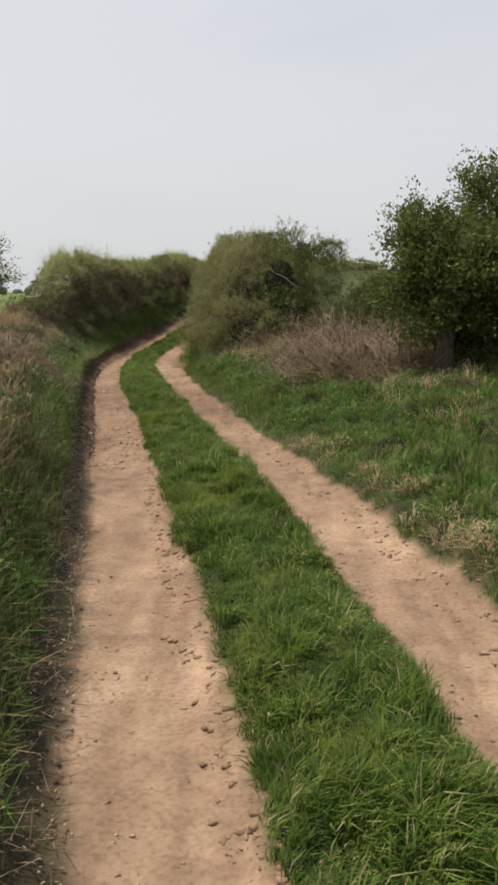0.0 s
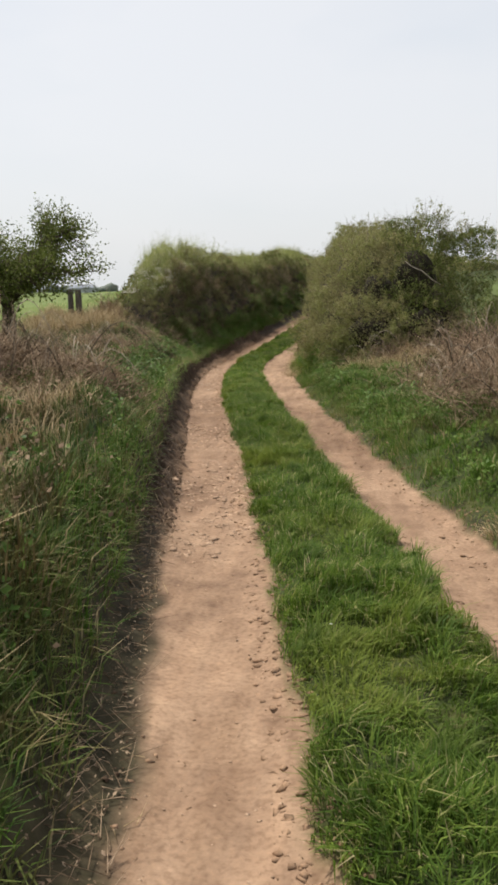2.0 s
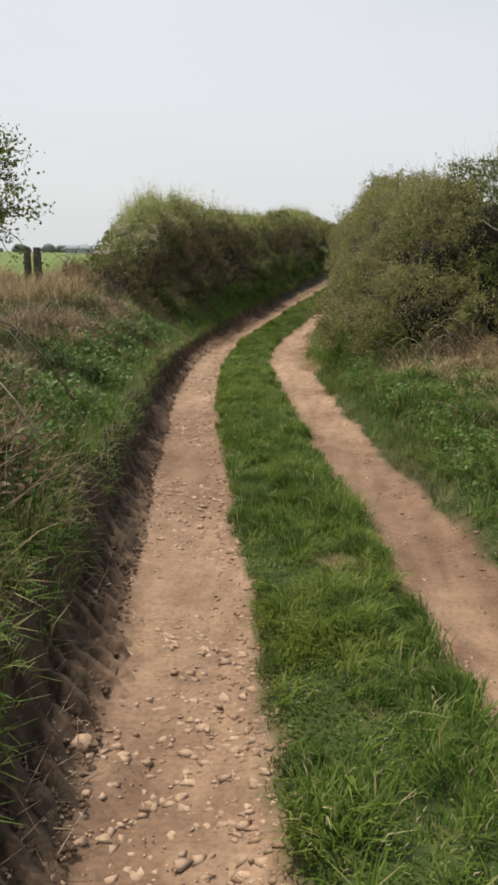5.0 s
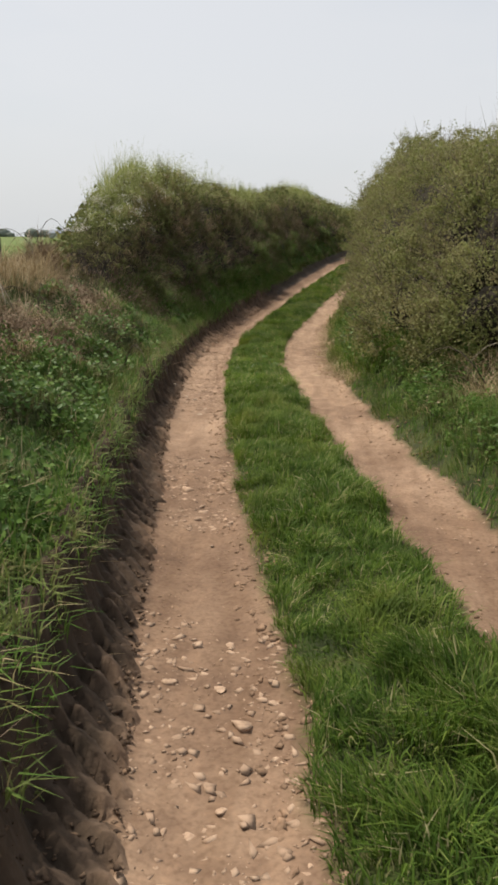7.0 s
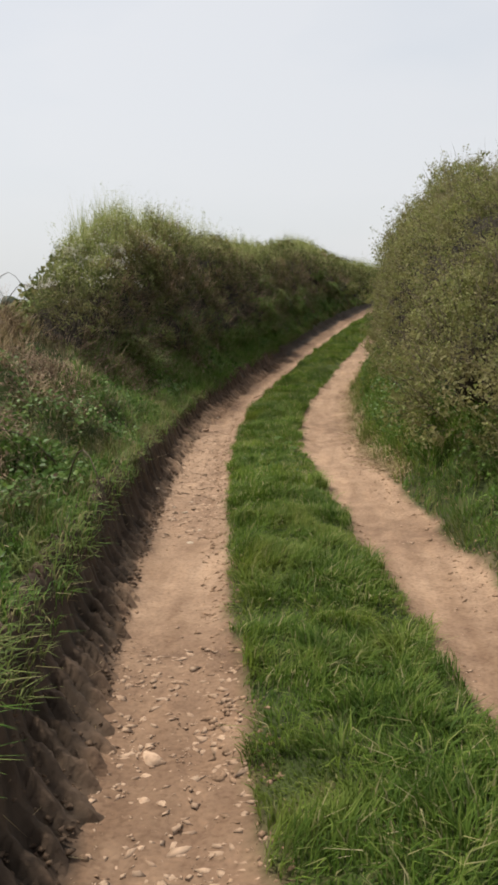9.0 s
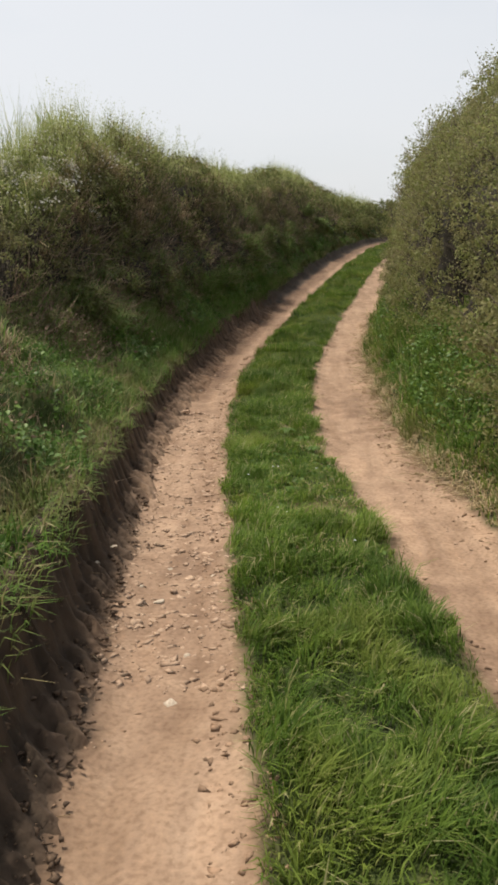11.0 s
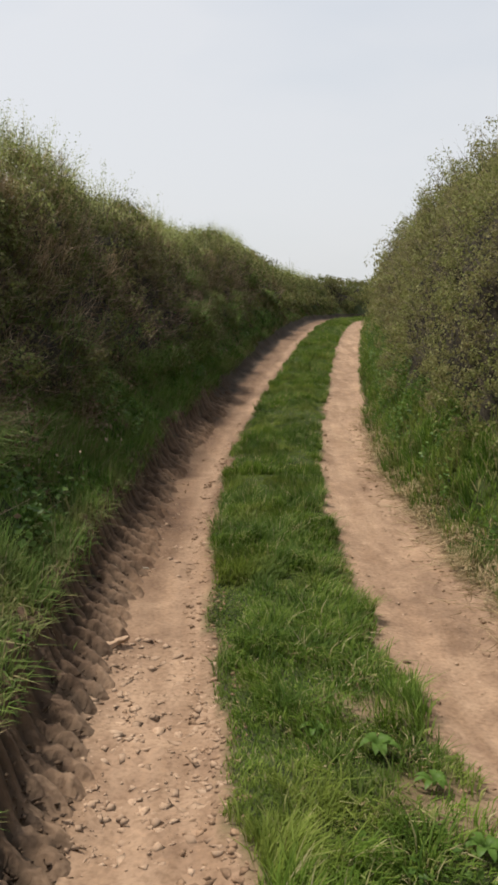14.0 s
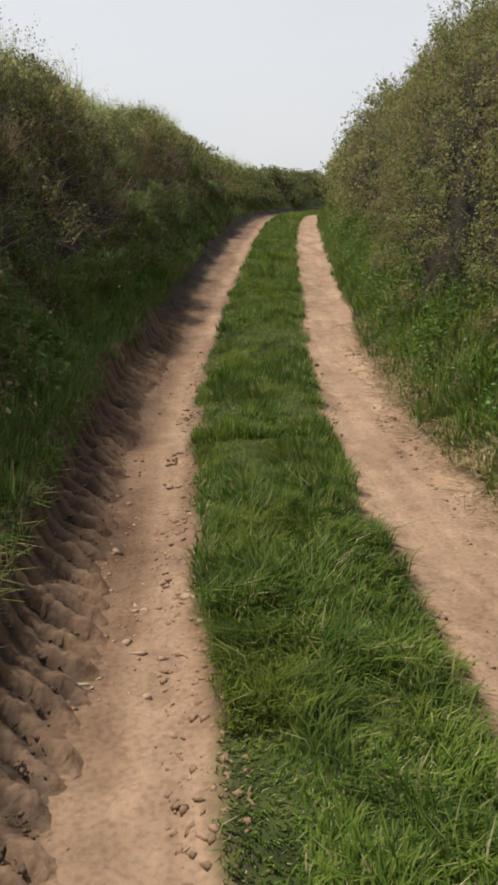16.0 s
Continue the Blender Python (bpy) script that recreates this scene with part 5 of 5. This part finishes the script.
# a broken lath and a twig lying on the track
def lath(name, x, y, length, width, thick, turn, label, category, mat):
    bm = bmesh.new()
    bmesh.ops.create_cube(bm, size=1)
    bmesh.ops.scale(bm, vec=(length, width, thick), verts=bm.verts)
    bmesh.ops.subdivide_edges(bm, edges=[e for e in bm.edges if e.calc_length() > length * 0.9], cuts=4)
    for v in bm.verts:
        v.co.y *= 1.0 - 0.75 * abs(v.co.x / length) * (1.4 if v.co.x > 0 else 0.7)
        v.co += Vector((rng.uniform(-1, 1) * 0.004, rng.uniform(-1, 1) * width * 0.2, rng.uniform(-1, 1) * thick * 0.28 + 0.01 * math.sin(v.co.x * 20)))
    bmesh.ops.bevel(bm, geom=bm.edges[:], offset=thick * 0.15, segments=1, affect="EDGES")
    me = bpy.data.meshes.new(name)
    bm.to_mesh(me)
    bm.free()
    me.materials.append(mat)
    ob = new(name, me)
    ob.matrix_world = pose(x, y, float(height(x, y)) + thick * 0.6, 3, 4, turn)
    return tagged(ob, label, category)


lath("stone_slab", -4.2, 24.85, 0.17, 0.05, 0.026, 40, "long broken piece of tan stone lying on the track", "stone", STONE)
lath("stick", -4.2, 26.05, 0.11, 0.014, 0.012, -14, "short pale stick lying on the track", "stick", PALE_BARK)


# ---- small plants in the middle strip ----
def dock(x, y, r, label):
    t = thing("dock_plant", (x, y, float(height(x, y))), label, "plant", "dock plants")
    z = float(height(x, y))
    for i in range(9):
        a = i * 2.4 + rng.uniform(-0.3, 0.3)
        ln, wd = r * rng.uniform(0.7, 1.1), r * rng.uniform(0.32, 0.45)
        d, s = np.array([math.cos(a), math.sin(a), 0]), np.array([-math.sin(a), math.cos(a), 0])
        rows = []
        for f, wf, zf in ((0, 0.1, 0.0), (0.25, 0.7, 0.45), (0.55, 1.0, 0.62), (0.8, 0.75, 0.5), (1.0, 0.08, 0.32)):
            c = np.array([x, y, z + 0.02]) + d * ln * f + np.array([0, 0, zf * r * 0.8])
            rows += [c - s * wd * wf / 2 + (0, 0, 0.12 * wd * wf), c, c + s * wd * wf / 2 + (0, 0, 0.12 * wd * wf)]
        F = []
        for k in range(4):
            for c in range(2):
                p = k * 3 + c
                F += [[p, p + 1, p + 4], [p, p + 4, p + 3]]
        part("leaf", (np.array(rows), np.array(F)), HERB, t, smooth=True)


for x, y, r in ((-3.08, 23.76, 0.09), (-2.92, 23.55, 0.07), (-3.3, 23.9, 0.06), (-2.85, 23.2, 0.07), (-3.25, 22.6, 0.05), (-3.0, 21.9, 0.05)):
    dock(x, y, r, "low broad-leaved dock growing in the grass strip")


def daisy(x, y, size):
    z = float(height(x, y))
    t = thing("daisy", (x, y, z), "small white daisy in the grass strip", "flower", "daisies")
    h = rng.uniform(0.07, 0.11)
    part("stalk", sticks(np.array([[x, y, z]]), np.array([[0.1, 0, 1.0]]), h, 0.0018), GRASS, t)
    c = np.array([x + 0.1 * h, y, z + h])
    V, F = [], []
    for i in range(9):
        a = 2 * math.pi * i / 9
        d, s = np.array([math.cos(a), math.sin(a), 0.15]), np.array([-math.sin(a), math.cos(a), 0])
        V += [c, c + d * size * 0.35 - s * size * 0.14, c + d * size * 0.5, c + d * size * 0.35 + s * size * 0.14]
        F += [[4 * i, 4 * i + 1, 4 * i + 2], [4 * i, 4 * i + 2, 4 * i + 3]]
    part("flower_head", (np.array(V), np.array(F)), PETAL, t, "white petals")


for x, y in ((-3.1, 22.25), (-3.06, 21.35), (-3.14, 22.35), (-2.83, 22.3), (-3.3, 22.1), (-2.62, 20.8), (-3.0, 21.3), (-0.55, 6.6), (-1.02, 9.4), (-1.3, 13.0)):
    daisy(x, y, 0.015)


# ---- fence on the bank ----
def fence_post(x, y, top, r):
    z = float(height(x, y))
    p = thing("fence_post", (x, y, z), "weathered dark wooden post standing in long grass", "post", "fence posts")
    part("shaft", tube([(x, y, z - 0.3), (x + 0.01, y, z + 0.3), (x, y, top - 0.02), (x, y, top)], [r, r * 1.02, r * 0.97, r * 0.85], 9), POST_WOOD, p)
    return p


fence_post(-7.80, 24.75, 1.45, 0.085)
fence_post(-8.02, 24.75, 1.46, 0.075)

# ---- the distance ----
FAR_WALL = rough_material("far_render", [(0.3, (0.36, 0.38, 0.40)), (0.7, (0.45, 0.47, 0.49))], 0.4)
FAR_ROOF = rough_material("far_slate", [(0.3, (0.20, 0.22, 0.25)), (0.7, (0.28, 0.30, 0.33))], 0.4)
FAR_LEAF = rough_material("far_woodland", [(0.3, (0.10, 0.12, 0.10)), (0.7, (0.17, 0.19, 0.16))], 0.3)


def barn(x, y, w, d, eaves, ridge, turn):
    b = thing("barn", (x, y, float(height(x, y))), "distant grey farm building beyond the field", "building")
    b.rotation_euler.z = radians(turn)
    h, k = w / 2, d / 2
    V = [(-h, -k, 0), (h, -k, 0), (h, k, 0), (-h, k, 0), (-h, -k, eaves), (h, -k, eaves), (h, k, eaves), (-h, k, eaves), (-h, 0, ridge), (h, 0, ridge)]
    F = [[0, 1, 5], [0, 5, 4], [1, 2, 6], [1, 6, 5], [2, 3, 7], [2, 7, 6], [3, 0, 4], [3, 4, 7], [4, 8, 7], [5, 6, 9]]
    o = np.array(b.location)
    part("wall", (np.array(V) + o, F), FAR_WALL, b)
    e = 0.5
    R = [(-h - e, -k - e, eaves - 0.3), (h + e, -k - e, eaves - 0.3), (h + e, 0, ridge + 0.1), (-h - e, 0, ridge + 0.1), (-h - e, k + e, eaves - 0.3), (h + e, k + e, eaves - 0.3)]
    R2 = [(p[0], p[1], p[2] + 0.25) for p in R]
    F = [[0, 1, 2], [0, 2, 3], [3, 2, 5], [3, 5, 4], [6, 8, 7], [6, 9, 8], [9, 11, 8], [9, 10, 11], [0, 6, 7], [0, 7, 1], [4, 5, 11], [4, 11, 10]]
    part("roof", (np.array(R + R2) + o, F), FAR_ROOF, b)


barn(-134.1, 404.0, 11.0, 9, 2.2, 3.6, 8)


def far_trees(spots, lo, hi, name, label):
    V = []
    for x, y in spots:
        s = rng.uniform(lo, hi)
        v = ICO2_V * (1 + 0.35 * fbm(ICO2_V[:, 0] * 2 + x, ICO2_V[:, 1] * 2, ICO2_V[:, 2] * 2, seed=161))[:, None] * np.array([s * 1.4, s, s])
        V.append((v + np.array([x, y, float(height(x, y)) + s * 0.5]), ICO2_F))
    return stuff(name, merge(V), FAR_LEAF, label, "woodland", True)


far_trees([(x, 600 + 30 * math.sin(x * 0.02) + rng.uniform(-20, 20)) for x in np.arange(-520, -60, 7.0)], 2.0, 4.2, "far_woodland", "distant low line of woodland on the horizon")

# low dark scrub under the trees and behind the brambles
build_bush([(2.95, 11.3, 0.55, 0.75, 0.5, 0.6), (3.6, 11.0, 0.6, 0.6, 0.5, 0.7)], 16000, 0.045, "low dark scrub under the hawthorn trees", TREE_LEAF, 1500)
build_bush([(2.9, 19.2, 0.7, 0.7, 0.8, 0.8), (2.4, 18.6, 0.4, 0.6, 0.6, 0.5)], 16000, 0.045, "low green scrub behind the dead brambles", TREE_LEAF, 2500)
